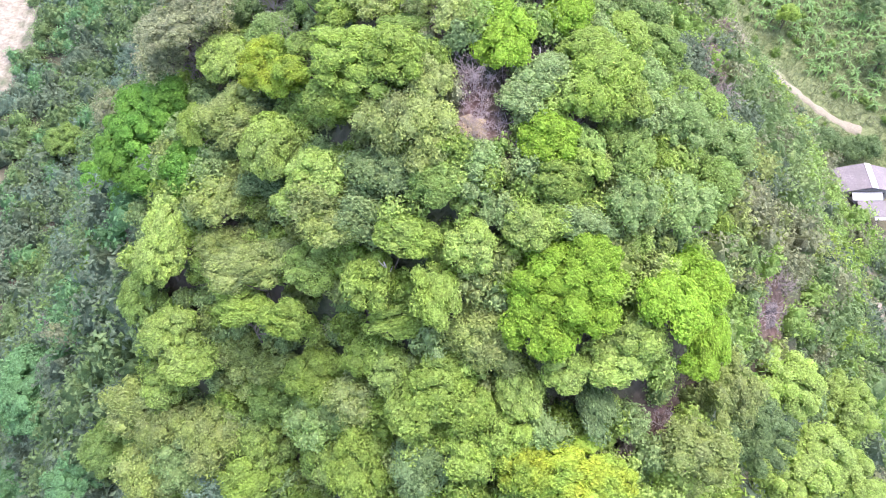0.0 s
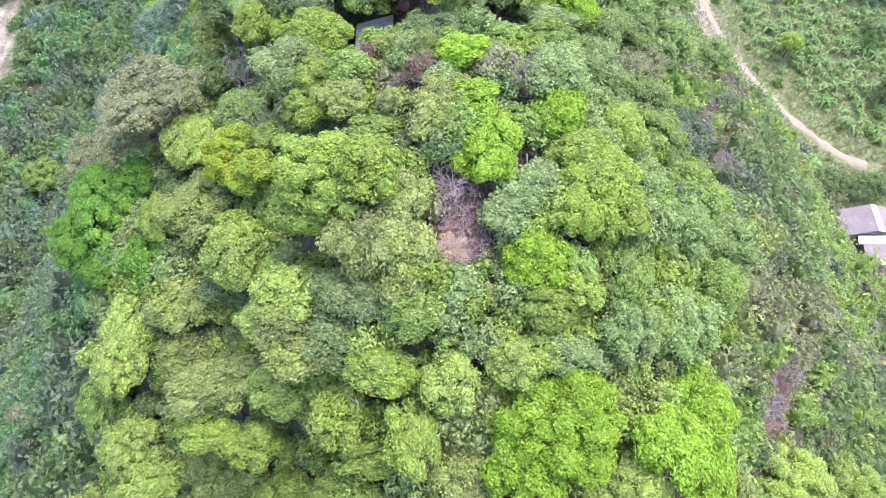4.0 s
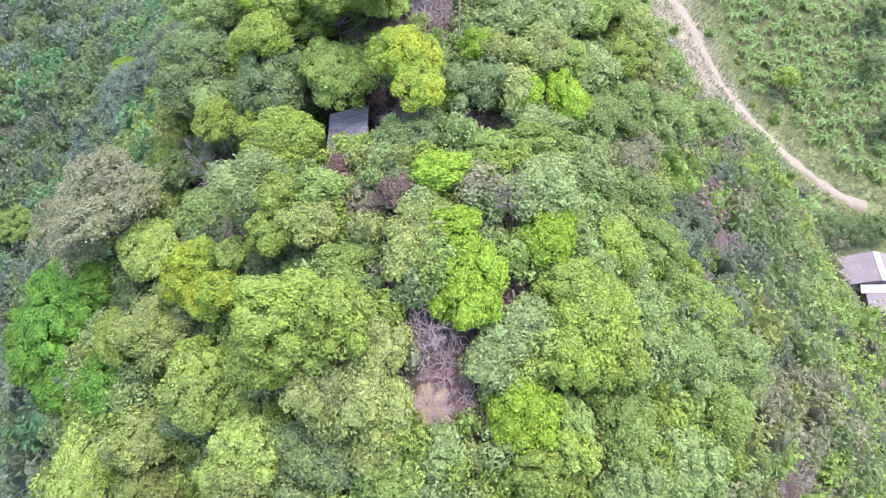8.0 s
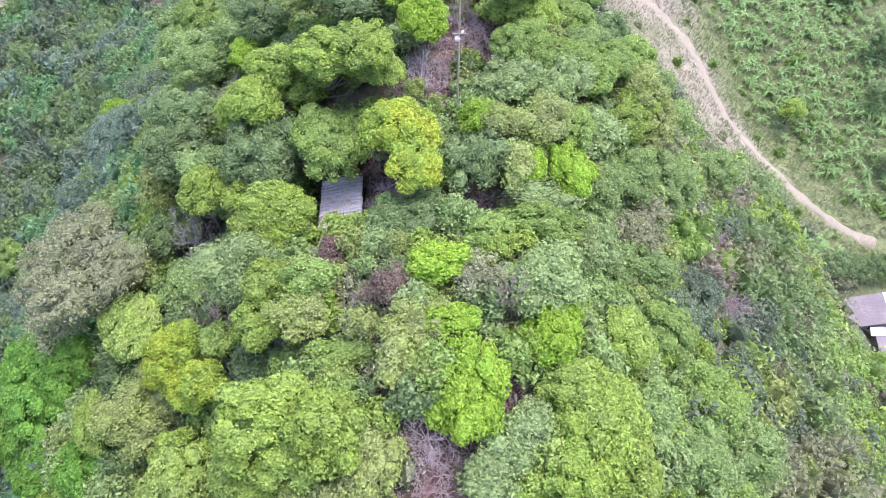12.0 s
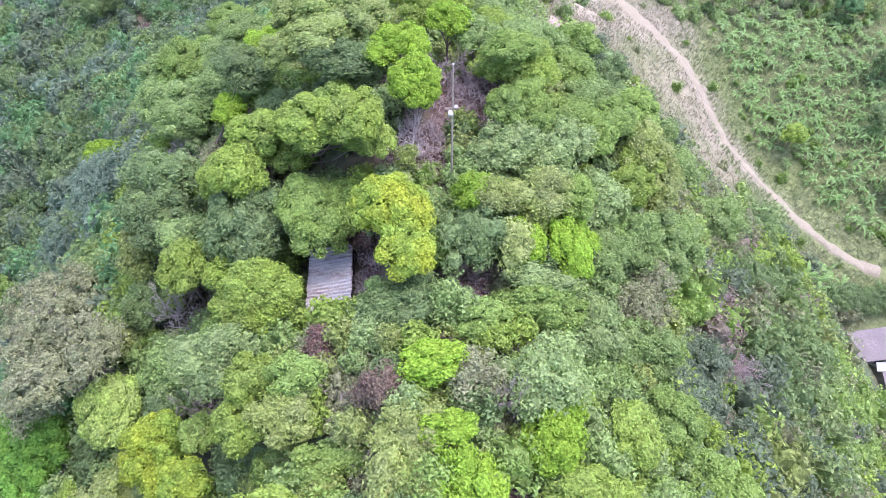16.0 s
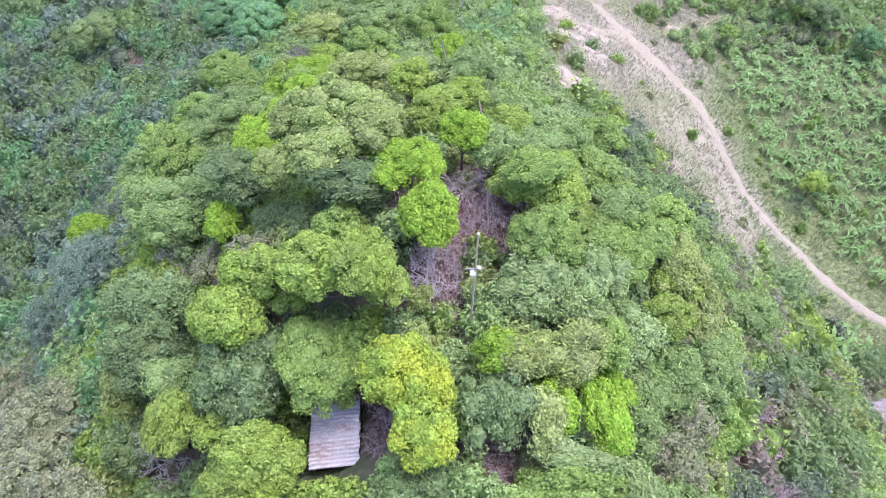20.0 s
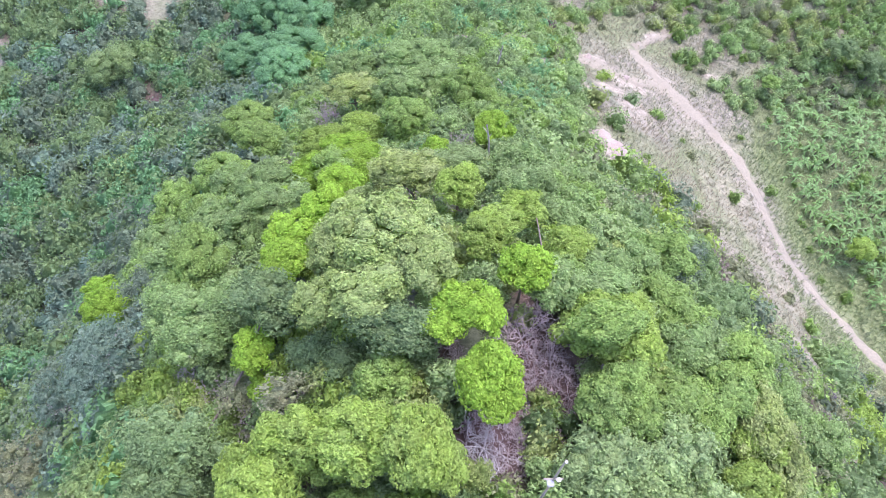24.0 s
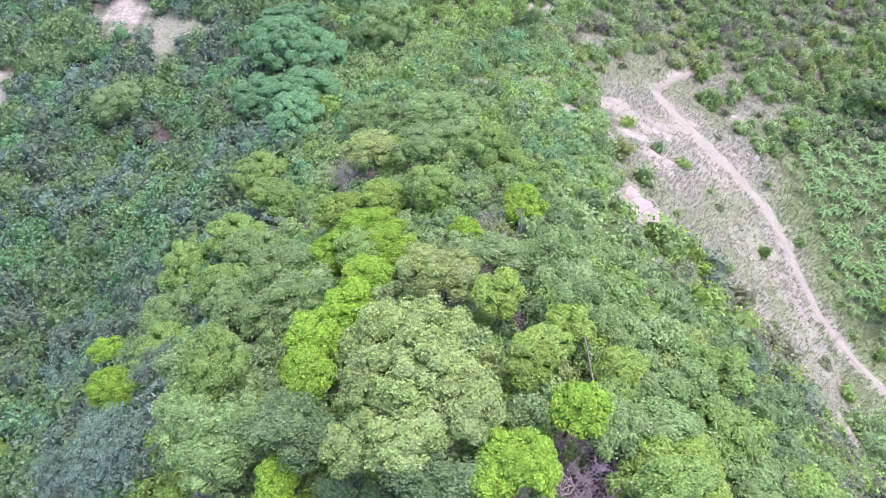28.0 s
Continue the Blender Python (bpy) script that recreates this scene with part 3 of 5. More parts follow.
tree("deep", (-27.5, 44.2, -13.3, 3.73, 4.20), (-30.3, 42.3, -14.9, 2.34, 3.67), (-30.6, 41.0, -20.9, 2.67, 3.03), (-25.3, 45.6, -11.4, 1.92, 1.75))
tree("deep", (-21.6, 37.1, -10.9, 2.68, 2.66), (-26.5, 37.6, -13.2, 2.04, 1.93))
tree("limeo", (-5.6, 35.9, 3.1, 3.69, 2.81), (-7.6, 34.4, 1.6, 1.96, 1.95), (-3.2, 35.2, 4.4, 1.96, 2.16), (-7.5, 34.0, 1.6, 2.07, 1.77))
tree("olive", (-3.6, 31.6, 2.0, 1.74, 1.93), (-1.0, 31.0, 2.8, 1.63, 2.26), (-4.1, 31.7, 1.9, 1.68, 1.58), (-1.3, 31.5, 3.0, 1.20, 1.41))
tree("yel", (-14.7, 43.0, -4.9, 2.20, 2.18), (-12.9, 40.7, -4.1, 1.67, 1.52))
tree("lime", (4.1, 37.9, 3.8, 2.11, 2.85), (3.3, 41.5, 4.2, 1.67, 1.11), (4.3, 37.0, 3.6, 1.67, 1.49))
tree("lime", (6.9, 30.9, 1.1, 1.60, 2.12))
tree("limeo", (8.2, 28.1, 0.2, 1.81, 1.68), (7.5, 25.5, -0.4, 1.56, 1.24))
tree("lime", (8.0, 21.9, -1.9, 3.48, 3.14), (6.4, 19.1, -2.8, 2.26, 2.48), (9.7, 22.8, -0.8, 1.60, 1.70), (9.8, 19.4, -2.5, 1.51, 1.61))
tree("lime", (15.6, 20.6, -3.5, 1.79, 2.49), (13.9, 20.6, -2.6, 1.16, 1.44))
tree("lime", (18.8, 19.9, -7.5, 1.42, 2.66), (17.6, 17.8, -7.5, 1.23, 0.96))
tree("limeo", (11.3, 36.0, 1.9, 2.46, 2.97), (9.8, 33.3, 2.3, 1.60, 1.70), (12.8, 34.0, 1.5, 1.71, 1.95), (10.3, 38.2, 2.4, 1.89, 1.56))
tree("limeo", (-5.0, 22.3, -3.5, 1.79, 2.11), (-2.5, 20.6, -5.2, 2.82, 1.37), (-0.5, 20.7, -2.0, 1.60, 2.22), (-2.4, 24.3, -0.9, 2.13, 1.44))
tree("olive", (-1.1, 28.9, 1.9, 1.35, 1.64))
tree("pale", (-4.4, 29.6, -0.7, 2.24, 1.64))
tree("pale", (-5.2, 27.0, -1.7, 2.22, 1.63))
tree("warm", (-13.2, 34.4, -4.7, 2.17, 2.50))
tree("olive", (-17.6, 40.3, -7.8, 2.89, 2.38))
tree("greyol", (-24.3, 51.3, -8.5, 3.39, 2.62), (-26.2, 48.3, -9.4, 2.06, 2.31))
tree("warm", (-19.5, 46.7, -7.8, 2.10, 2.34))
tree("limeo", (-14.8, 22.9, -8.9, 2.11, 1.40), (-11.6, 21.6, -7.9, 1.92, 1.45))
tree("warm", (-22.3, 23.4, -14.9, 2.31, 2.15), (-20.5, 20.9, -15.4, 2.28, 1.82))
tree("olive", (-14.5, 21.1, -16.3, 2.65, 2.05), (-16.9, 22.3, -15.8, 1.70, 1.55))
tree("limeo", (-9.5, 18.7, -11.8, 2.42, 2.11))
tree("olive", (-14.1, 25.8, -7.6, 3.07, 2.10))
tree("olive", (-8.9, 28.6, -2.3, 2.27, 1.84), (-7.5, 26.1, -2.5, 1.94, 1.72))
tree("warm", (-9.3, 25.5, -7.0, 2.60, 2.07))
tree("warm", (-23.1, 29.1, -11.8, 2.02, 2.67))
tree("green", (-25.7, 27.4, -16.2, 1.93, 2.70))
tree("limeo", (-0.1, 15.8, -6.3, 2.34, 1.87), (-2.0, 14.8, -7.1, 1.76, 2.29), (1.7, 14.6, -6.4, 1.55, 1.65))
tree("limeo", (-5.7, 11.9, -11.2, 2.36, 2.60))
tree("yel", (8.0, 10.9, -8.6, 3.66, 2.13), (5.4, 11.0, -8.0, 1.73, 1.71), (10.6, 10.4, -8.7, 2.13, 1.65))
tree("dark", (10.1, 15.2, -7.4, 1.27, 2.03))
tree("warm", (11.1, 17.2, -5.4, 2.53, 1.74), (8.0, 16.8, -5.3, 1.55, 1.45))
tree("warm", (12.9, 18.6, -4.4, 1.75, 1.65))
tree("olive", (21.5, 17.5, -11.6, 2.00, 2.59))
tree("olive", (17.7, 12.7, -10.6, 2.24, 1.95))
tree("mid", (12.7, 26.8, -0.6, 1.77, 1.88))
tree("pale", (8.8, 25.5, -0.4, 1.95, 1.16))
tree("warm", (5.6, 24.6, -0.3, 1.61, 1.55))
tree("olive", (2.5, 19.1, -4.2, 1.86, 1.86))
tree("warm", (5.1, 15.7, -6.3, 1.48, 2.00))
tree("limeo", (0.2, 17.0, -5.9, 1.89, 1.34))
tree("green", (-0.3, 27.1, 1.0, 1.85, 1.39))
tree("warm", (1.7, 23.5, -0.9, 1.72, 1.83))
tree("limeo", (-15.1, 12.9, -19.3, 2.45, 1.80))
tree("warm", (-14.2, 15.9, -18.8, 2.01, 2.45))
tree("mid", (-9.0, 15.8, -13.0, 2.18, 2.09))
tree("olive", (-19.0, 16.5, -19.3, 2.32, 2.83))
tree("green", (-13.4, 18.8, -16.9, 2.38, 2.03))
tree("olive", (-5.9, 16.7, -10.5, 2.03, 1.89))
tree("warm", (-3.3, 17.5, -7.8, 1.71, 1.56))
tree("olive", (3.6, 18.0, -5.0, 1.56, 1.66))
tree("mid", (6.6, 13.4, -7.5, 1.37, 1.46))
tree("dark", (-1.7, 11.3, -9.2, 1.77, 1.67))
tree("limeo", (1.7, 12.1, -8.1, 1.94, 1.86))
tree("warm", (-8.1, 13.6, -14.2, 1.75, 2.10))
tree("mid", (-21.3, 14.4, -21.1, 2.68, 2.59))
tree("olive", (-26.1, 19.3, -21.4, 3.06, 2.44))
tree("warm", (-23.5, 20.0, -18.8, 1.74, 1.48))
tree("green", (-29.9, 17.4, -27.3, 3.26, 2.89))
tree("emerald", (-52.8, 30.7, -50.6, 5.65, 5.77))
tree("green", (-74.1, 89.2, -73.8, 3.95, 3.46))
tree("emerald", (-37.0, 16.2, -35.9, 3.30, 2.87))
tree("greyol", (-42.0, 31.7, -34.3, 1.71, 1.26))
tree("olive", (-0.9, 34.1, 3.5, 1.45, 1.71), (-1.9, 35.5, 3.6, 1.31, 1.22))
tree("green", (-2.9, 40.4, 1.8, 2.16, 1.30))
tree("yel", (-14.4, 43.6, -3.8, 1.72, 1.57), (-12.2, 40.7, -2.8, 1.49, 1.42))
tree("limeo", (-8.2, 52.3, -1.3, 2.64, 2.08), (-9.3, 50.9, -1.7, 2.12, 1.54), (-11.3, 54.8, -3.3, 1.63, 1.54))
tree("yel", (0.4, 55.6, 3.3, 1.95, 2.16), (1.4, 52.3, 3.9, 1.64, 1.74), (-0.6, 56.5, 3.0, 1.45, 1.41), (2.0, 55.2, 3.7, 1.14, 1.55))
tree("green", (-5.0, 58.2, -1.6, 2.37, 3.00), (-5.8, 58.8, -0.7, 1.69, 2.34), (-3.9, 57.9, -1.6, 1.61, 1.91), foot=(-4.8, 59.8))
tree("dark", (-9.9, 59.1, -1.9, 2.37, 2.81), (-10.3, 57.1, -2.1, 2.11, 2.15))
tree("limeo", (-9.1, 63.6, 0.8, 2.06, 1.64), (-10.6, 60.9, 0.2, 2.02, 2.15), (-5.1, 62.9, 2.6, 2.56, 2.02), (-1.8, 62.4, 4.1, 1.69, 2.05), (-0.8, 62.2, 2.0, 1.34, 2.04))
tree("dark", (0.6, 49.2, 1.6, 2.44, 2.01), (-0.2, 48.8, 1.8, 1.34, 1.51), (2.5, 49.6, 1.3, 1.59, 1.95), (1.1, 46.2, 2.5, 1.74, 1.21))
tree("greyol", (-24.0, 52.6, -7.1, 2.89, 2.58), (-20.1, 50.1, -5.0, 1.69, 2.17), (-24.9, 48.5, -7.1, 1.90, 2.02), (-23.2, 48.7, -6.2, 2.50, 1.86))
tree("warm", (-18.9, 46.5, -7.3, 1.52, 2.48))
tree("bare", (-12.7, 46.3, -4.2, 1.86, 1.98))
tree("barew", (-16.1, 54.3, -5.3, 1.85, 1.77))
tree("greyol", (-2.1, 44.3, 1.6, 1.58, 2.32))
tree("red", (-0.4, 43.9, 3.4, 0.95, 1.16))
tree("red", (-1.7, 57.1, -2.7, 1.01, 1.27))
tree("red", (0.3, 44.1, 3.8, 1.00, 1.06))
tree("pale", (-10.2, 46.7, 1.2, 2.24, 1.81))
tree("limeo", (-7.4, 45.3, 1.6, 1.67, 1.61), (-8.0, 42.8, 1.2, 1.49, 1.58))
tree("green", (-4.9, 45.1, 2.8, 1.49, 1.18))
tree("olive", (-5.2, 43.0, 2.2, 1.69, 1.41))
tree("olive", (1.3, 41.4, 4.0, 1.81, 1.48), (0.5, 39.1, 4.0, 1.22, 1.52), (1.7, 39.4, 4.2, 1.12, 1.52))
tree("lime", (2.9, 45.1, 4.4, 1.66, 1.15))
tree("green", (8.7, 49.9, 0.7, 2.35, 1.55), (10.7, 49.7, -0.4, 1.90, 1.49), (5.8, 48.4, 1.9, 1.76, 1.42))
tree("pale", (8.8, 44.0, 3.4, 1.88, 1.77), (10.1, 45.7, 2.7, 1.35, 1.36))
tree("bare", (7.1, 43.2, 5.7, 0.97, 1.40))
tree("lime", (9.0, 41.0, 2.6, 1.71, 1.82), (9.9, 42.8, 2.3, 1.18, 1.10))
tree("limeo", (10.8, 36.0, 1.6, 2.12, 2.26), (11.5, 33.6, 1.5, 1.54, 1.43), (12.4, 37.3, 1.2, 1.55, 1.72))
tree("pale", (6.4, 35.3, 2.0, 1.76, 1.51), (7.8, 36.2, 2.1, 1.23, 1.46), (5.0, 33.4, 2.5, 1.45, 1.19))
tree("lime", (7.1, 30.5, 1.5, 1.93, 2.05))
tree("limeo", (7.7, 27.7, 1.0, 1.65, 1.35), (9.7, 28.6, 1.2, 1.28, 1.36))
tree("pale", (13.1, 48.9, -1.1, 1.74, 2.02))
tree("greyd", (21.8, 48.8, -10.3, 2.39, 2.95))
tree("dark", (5.7, 54.3, 2.2, 1.97, 2.44))
tree("lime", (5.8, 57.1, 2.6, 1.43, 1.25))
tree("olive", (9.7, 57.2, 1.7, 2.05, 1.63), (8.1, 53.1, 2.8, 1.13, 1.38), (7.2, 56.4, 2.8, 1.36, 1.24))
tree("lime", (8.8, 54.1, 1.1, 1.33, 1.75), (11.7, 53.6, 1.1, 1.17, 2.16))
tree("olive", (-17.7, 39.6, -8.3, 2.46, 2.26), (-17.4, 42.0, -8.2, 2.09, 1.85))
tree("limeo", (-13.6, 36.5, -5.8, 2.06, 1.94))
tree("warm", (-8.7, 29.7, -1.6, 2.24, 1.95), (-10.3, 28.5, -3.2, 1.74, 1.41))
tree("pale", (-3.8, 28.8, 0.3, 1.62, 1.52))
tree("green", (-0.5, 27.6, 1.5, 1.50, 1.26))
tree("dark", (-14.3, 33.3, -7.6, 1.99, 1.27))
tree("olive", (-18.2, 32.5, -9.3, 2.35, 1.90))
tree("warm", (-22.9, 31.8, -11.6, 1.76, 2.50))
tree("bare", (2.0, 35.3, 1.4, 1.98, 1.67))
tree("mid", (2.4, 29.0, 1.6, 1.27, 1.35))
tree("limeo", (13.9, 41.8, -0.1, 1.70, 2.01))
tree("mid", (14.8, 37.1, -0.3, 1.63, 1.93))
tree("green", (13.1, 30.7, 0.0, 1.51, 2.14))
tree("green", (9.6, 30.5, 1.1, 1.15, 1.57))
tree("limeo", (-21.3, 39.8, -8.8, 1.30, 2.12))
tree("dark", (-9.6, 42.2, -3.1, 1.21, 1.11))
tree("warm", (-11.6, 43.5, -2.9, 1.22, 1.21))
tree("blue", (-33.6, 78.9, -26.1, 2.71, 3.60), (-33.6, 77.4, -25.9, 3.39, 4.25), (-33.2, 78.3, -26.1, 3.54, 3.42))
tree("dark", (-18.0, 64.6, -6.0, 2.96, 2.54), (-17.8, 61.0, -5.8, 2.59, 2.27), (-12.3, 74.3, -4.0, 2.31, 1.89))
tree("olive", (-19.7, 59.8, -7.9, 1.80, 2.02))
tree("mid", (-15.1, 58.5, -4.6, 1.88, 1.52))
tree("limeo", (-14.3, 55.1, -2.9, 1.52, 1.97))
tree("pale", (8.5, 62.2, 0.5, 2.22, 2.00), (11.1, 61.6, -0.7, 2.08, 1.84), (12.8, 62.9, -0.4, 1.75, 1.86))
tree("green", (8.6, 65.4, 0.7, 1.5, 1.7), (10.2, 66.5, 0.5, 1.5, 1.5), (10.9, 64.9, 0.2, 1.2, 1.3))
tree("limeo", (8.9, 70.2, -0.0, 2.32, 1.97), (11.1, 71.5, -0.6, 1.52, 1.62))
tree("mid", (18.0, 70.6, -6.3, 2.34, 2.49), (15.8, 70.6, -4.9, 1.80, 1.92))
tree("olive", (19.5, 66.0, -5.1, 2.13, 2.67), (20.5, 63.2, -5.6, 1.90, 2.33))
tree("pale", (9.5, 51.3, 1.4, 1.98, 0.97))
tree("green", (12.8, 58.6, -0.8, 1.53, 1.62))
tree("barew", (1.8, 63.3, 0.9, 2.14, 2.00))
tree("lime", (2.1, 66.2, 2.9, 1.79, 1.99))
tree("tan", (-4.1, 76.1, 0.7, 3.24, 2.57), (-7.0, 75.8, -0.0, 2.19, 2.24), (-1.6, 74.2, 1.8, 1.86, 2.06), (-8.4, 72.3, 0.0, 1.56, 1.48), (-5.0, 72.3, 1.5, 2.39, 1.69))
# dark crown put here as the shaded underside of the wide tan tree
tree("dark", (-3.5, 70.3, 1.0, 2.37, 1.51))
tree("lime", (-13.2, 94.9, -19.0, 2.40, 2.28), (-15.0, 89.9, -17.0, 1.68, 2.17), (-12.1, 78.6, -6.7, 1.35, 1.54), (-9.7, 98.6, -19.0, 2.86, 1.38))
tree("lime", (-12.8, 83.7, -11.0, 2.19, 2.03), (-10.3, 86.2, -11.1, 2.05, 2.08), (-13.1, 80.2, -9.4, 1.64, 1.84), (-7.8, 94.3, -17.0, 2.80, 2.41), (-9.2, 89.0, -11.7, 1.93, 1.85))
tree("lime", (1.9, 66.1, 2.9, 1.68, 2.09))
tree("lime", (0.9, 71.3, 1.7, 1.97, 1.51), (-0.4, 70.0, 1.6, 1.25, 1.16), (2.2, 70.8, 1.8, 0.95, 1.49))
tree("lime", (4.6, 74.0, 1.0, 1.56, 1.57), (5.5, 74.4, 0.6, 1.22, 1.44))
tree("limeo", (3.2, 79.1, -1.9, 1.99, 1.34), (2.3, 77.9, -1.6, 1.54, 1.56), (5.5, 81.4, -3.5, 1.58, 1.43))
tree("limeo", (9.9, 70.6, 0.3, 2.01, 1.71), (11.3, 69.2, 0.2, 1.44, 1.53), (8.8, 71.4, 0.5, 1.14, 1.21))
tree("limeo", (-5.2, 64.1, 0.4, 2.32, 1.83), (-7.5, 63.1, -0.8, 1.81, 1.77), (-2.2, 63.4, 1.6, 1.67, 1.78), (-12.0, 62.3, -3.0, 2.02, 2.07))
tree("mid", (-21.0, 81.4, -12.1, 3.26, 2.46), (-17.3, 76.1, -8.7, 2.52, 1.85), (-18.6, 73.8, -9.4, 2.68, 2.04), (-21.8, 77.2, -11.3, 2.32, 2.29))
tree("mid", (-14.1, 76.1, -8.2, 2.92, 1.90), (-16.6, 75.4, -9.3, 2.06, 1.75), (-11.3, 74.2, -6.3, 1.78, 1.48))
tree("barew", (-19.1, 72.2, -10.3, 1.92, 1.74))
tree("lime", (-13.4, 70.6, -5.6, 1.15, 1.04))
tree("lime", (-46.8, 97.4, -49.3, 2.57, 1.64))
tree("lime", (-13.6, 71.8, -6.0, 1.28, 1.36))
tree("lime", (-36.7, 85.8, -30.9, 2.66, 2.19))
tree("greyol", (-10.8, 67.8, -3.8, 1.68, 1.16))
tree("lime", (5.0, 100.3, -18.7, 1.96, 2.36))
tree("lime", (-0.8, 95.9, -16.3, 1.52, 1.50))
tree("bare", (1.2, 97.6, -16.9, 1.66, 2.01))
tree("bare", (-1.7, 89.8, -10.2, 2.32, 1.29))
tree("olive", (-2.8, 86.6, -6.6, 2.71, 1.86), (-4.5, 87.9, -7.7, 1.80, 1.44))
tree("limeo", (0.8, 84.2, -4.9, 1.74, 1.86))
tree("bare", (-2.4, 83.9, -6.3, 1.70, 1.54))
tree("green", (20.1, 70.3, -5.9, 1.96, 2.18), (17.6, 67.4, -3.3, 1.50, 1.78))
tree("greyd", (17.3, 78.7, -7.3, 1.86, 1.87))
tree("mid", (6.6, 73.2, 0.2, 1.65, 1.58), (6.1, 83.3, -3.9, 1.62, 1.47))
tree("limeo", (19.7, 64.8, -5.2, 2.01, 2.05), (18.0, 61.7, -4.0, 1.76, 1.53))
tree("mid", (-15.3, 88.6, -15.3, 3.02, 2.67), (-17.6, 87.2, -15.6, 2.21, 2.14), (-17.8, 93.6, -18.5, 2.63, 2.21))
tree("limeo", (-13.5, 103.9, -25.6, 3.19, 2.44), (-9.2, 105.0, -24.5, 2.54, 2.16))
tree("green", (-23.8, 112.6, -36.2, 3.59, 2.55))
tree("olive", (-11.2, 115.1, -29.1, 3.26, 2.11))
tree("bare", (-14.6, 112.8, -31.7, 3.60, 1.99))
tree("mid", (-3.1, 123.8, -33.2, 4.62, 2.95))
tree("mid", (-5.7, 114.0, -27.4, 2.77, 2.50))
tree("green", (-10.4, 94.4, -16.6, 2.15, 1.95))
tree("green", (-4.3, 104.6, -21.7, 2.70, 2.35))
tree("pale", (1.4, 90.4, -10.4, 2.40, 1.53))
tree("mid", (6.1, 90.7, -10.9, 2.22, 2.05))
tree("green", (9.3, 70.0, 2.0, 2.06, 1.33))
tree("mid", (10.0, 73.4, -0.6, 2.06, 1.46))
tree("limeo", (8.5, 78.2, -3.4, 1.68, 1.47))
tree("green", (16.4, 79.0, -6.7, 2.12, 1.74))
tree("green", (-20.7, 81.4, -10.9, 2.39, 2.64))
tree("mid", (-22.8, 91.6, -22.9, 2.84, 3.02))
tree("mid", (-33.7, 94.9, -34.7, 3.46, 2.97))
tree("green", (-27.9, 106.6, -35.9, 3.60, 3.06))
tree("emerald", (-32.3, 161.2, -59.0, 6.77, 5.58), (-25.6, 144.3, -52.1, 5.50, 4.18), (-33.9, 145.8, -55.3, 4.85, 3.87), (-31.1, 168.9, -59.4, 5.68, 3.14))
tree("pale", (-64.4, 154.5, -67.1, 4.52, 3.61))
tree("lime", (17.8, 23.5, -6.0, 2.56, 2.56))
tree("limeo", (-5.4, 18.9, -8.4, 1.69, 1.69))
tree("olive", (-24.8, 13.9, -22.9, 2.61, 2.61))
tree("olive", (-23.0, 17.2, -20.4, 2.05, 2.05))
tree("limeo", (4.3, 13.4, -8.0, 2.09, 2.09))
tree("warm", (34.4, 17.0, -28.5, 3.52, 3.52), (30.8, 14.1, -26.7, 3.08, 3.08))
tree("dark", (25.6, 16.8, -20.0, 3.15, 3.15))
tree("blue", (-18.7, 11.9, -21.6, 2.36, 2.36))
tree("emerald", (-58.8, 21.9, -63.0, 3.49, 3.49))
tree("bare", (15.6, 14.9, -9.9, 1.16, 1.16))
tree("bare", (-48.9, 37.2, -43.6, 2.12, 2.12))
tree("warm", (30.9, 21.9, -22.8, 3.15, 3.15))
tree("warm", (40.1, 22.7, -32.1, 3.55, 3.55))
tree("warm", (41.0, 16.1, -36.2, 3.53, 3.53))
tree("deep", (-32.5, 49.8, -21.1, 3.40, 3.40))
tree("deep", (-40.5, 51.6, -32.6, 3.40, 3.40))
tree("olive", (-17.4, 29.2, -11.1, 2.09, 2.09))
tree("warm", (-10.2, 32.9, -4.9, 1.57, 1.57))
tree("bare", (1.8, 30.7, 3.4, 1.10, 1.10))
tree("green", (19.9, 39.4, -4.8, 2.36, 2.36))
tree("mid", (17.6, 35.1, -2.1, 2.22, 2.22))
tree("mid", (22.4, 36.8, -7.2, 2.41, 2.41))
tree("green", (20.5, 32.6, -6.2, 2.30, 2.30))
tree("mid", (17.1, 28.2, -3.3, 2.12, 2.12))
tree("greyol", (-29.4, 59.6, -18.1, 4.10, 4.10), (-28.6, 57.8, -17.2, 4.09, 4.09))
tree("greyol", (-47.6, 71.5, -44.3, 4.18, 4.18))
tree("mid", (-15.6, 49.9, -7.2, 1.94, 1.94), (-14.7, 49.8, -6.9, 1.61, 1.61))
tree("green", (17.4, 43.4, -3.1, 2.15, 2.15))
tree("mid", (17.1, 48.7, -4.8, 2.04, 2.04))
tree("bare", (8.2, 46.6, 1.8, 1.20, 1.20))
tree("greyol", (4.9, 44.4, 3.6, 1.71, 1.71))
tree("red", (-3.8, 47.6, 1.0, 1.03, 1.03))
tree("greyd", (19.7, 46.2, -6.3, 1.94, 1.94))
tree("lime", (12.9, 56.2, -2.8, 1.66, 1.66))
tree("greyol", (-4.3, 48.0, 0.4, 1.13, 1.13))
tree("green", (-3.2, 59.3, -1.7, 1.71, 1.71))
tree("mid", (-28.7, 64.9, -19.6, 2.08, 2.08))
tree("green", (-12.0, 51.2, -5.6, 1.29, 1.29))
tree("mid", (17.6, 59.2, -5.6, 2.17, 2.17), (17.6, 57.9, -5.9, 1.99, 1.99), (14.5, 54.4, -3.8, 1.98, 1.98), (15.3, 56.4, -4.4, 1.85, 1.85))
tree("mid", (21.4, 59.1, -8.6, 2.40, 2.40), (22.6, 60.4, -9.8, 2.34, 2.34))
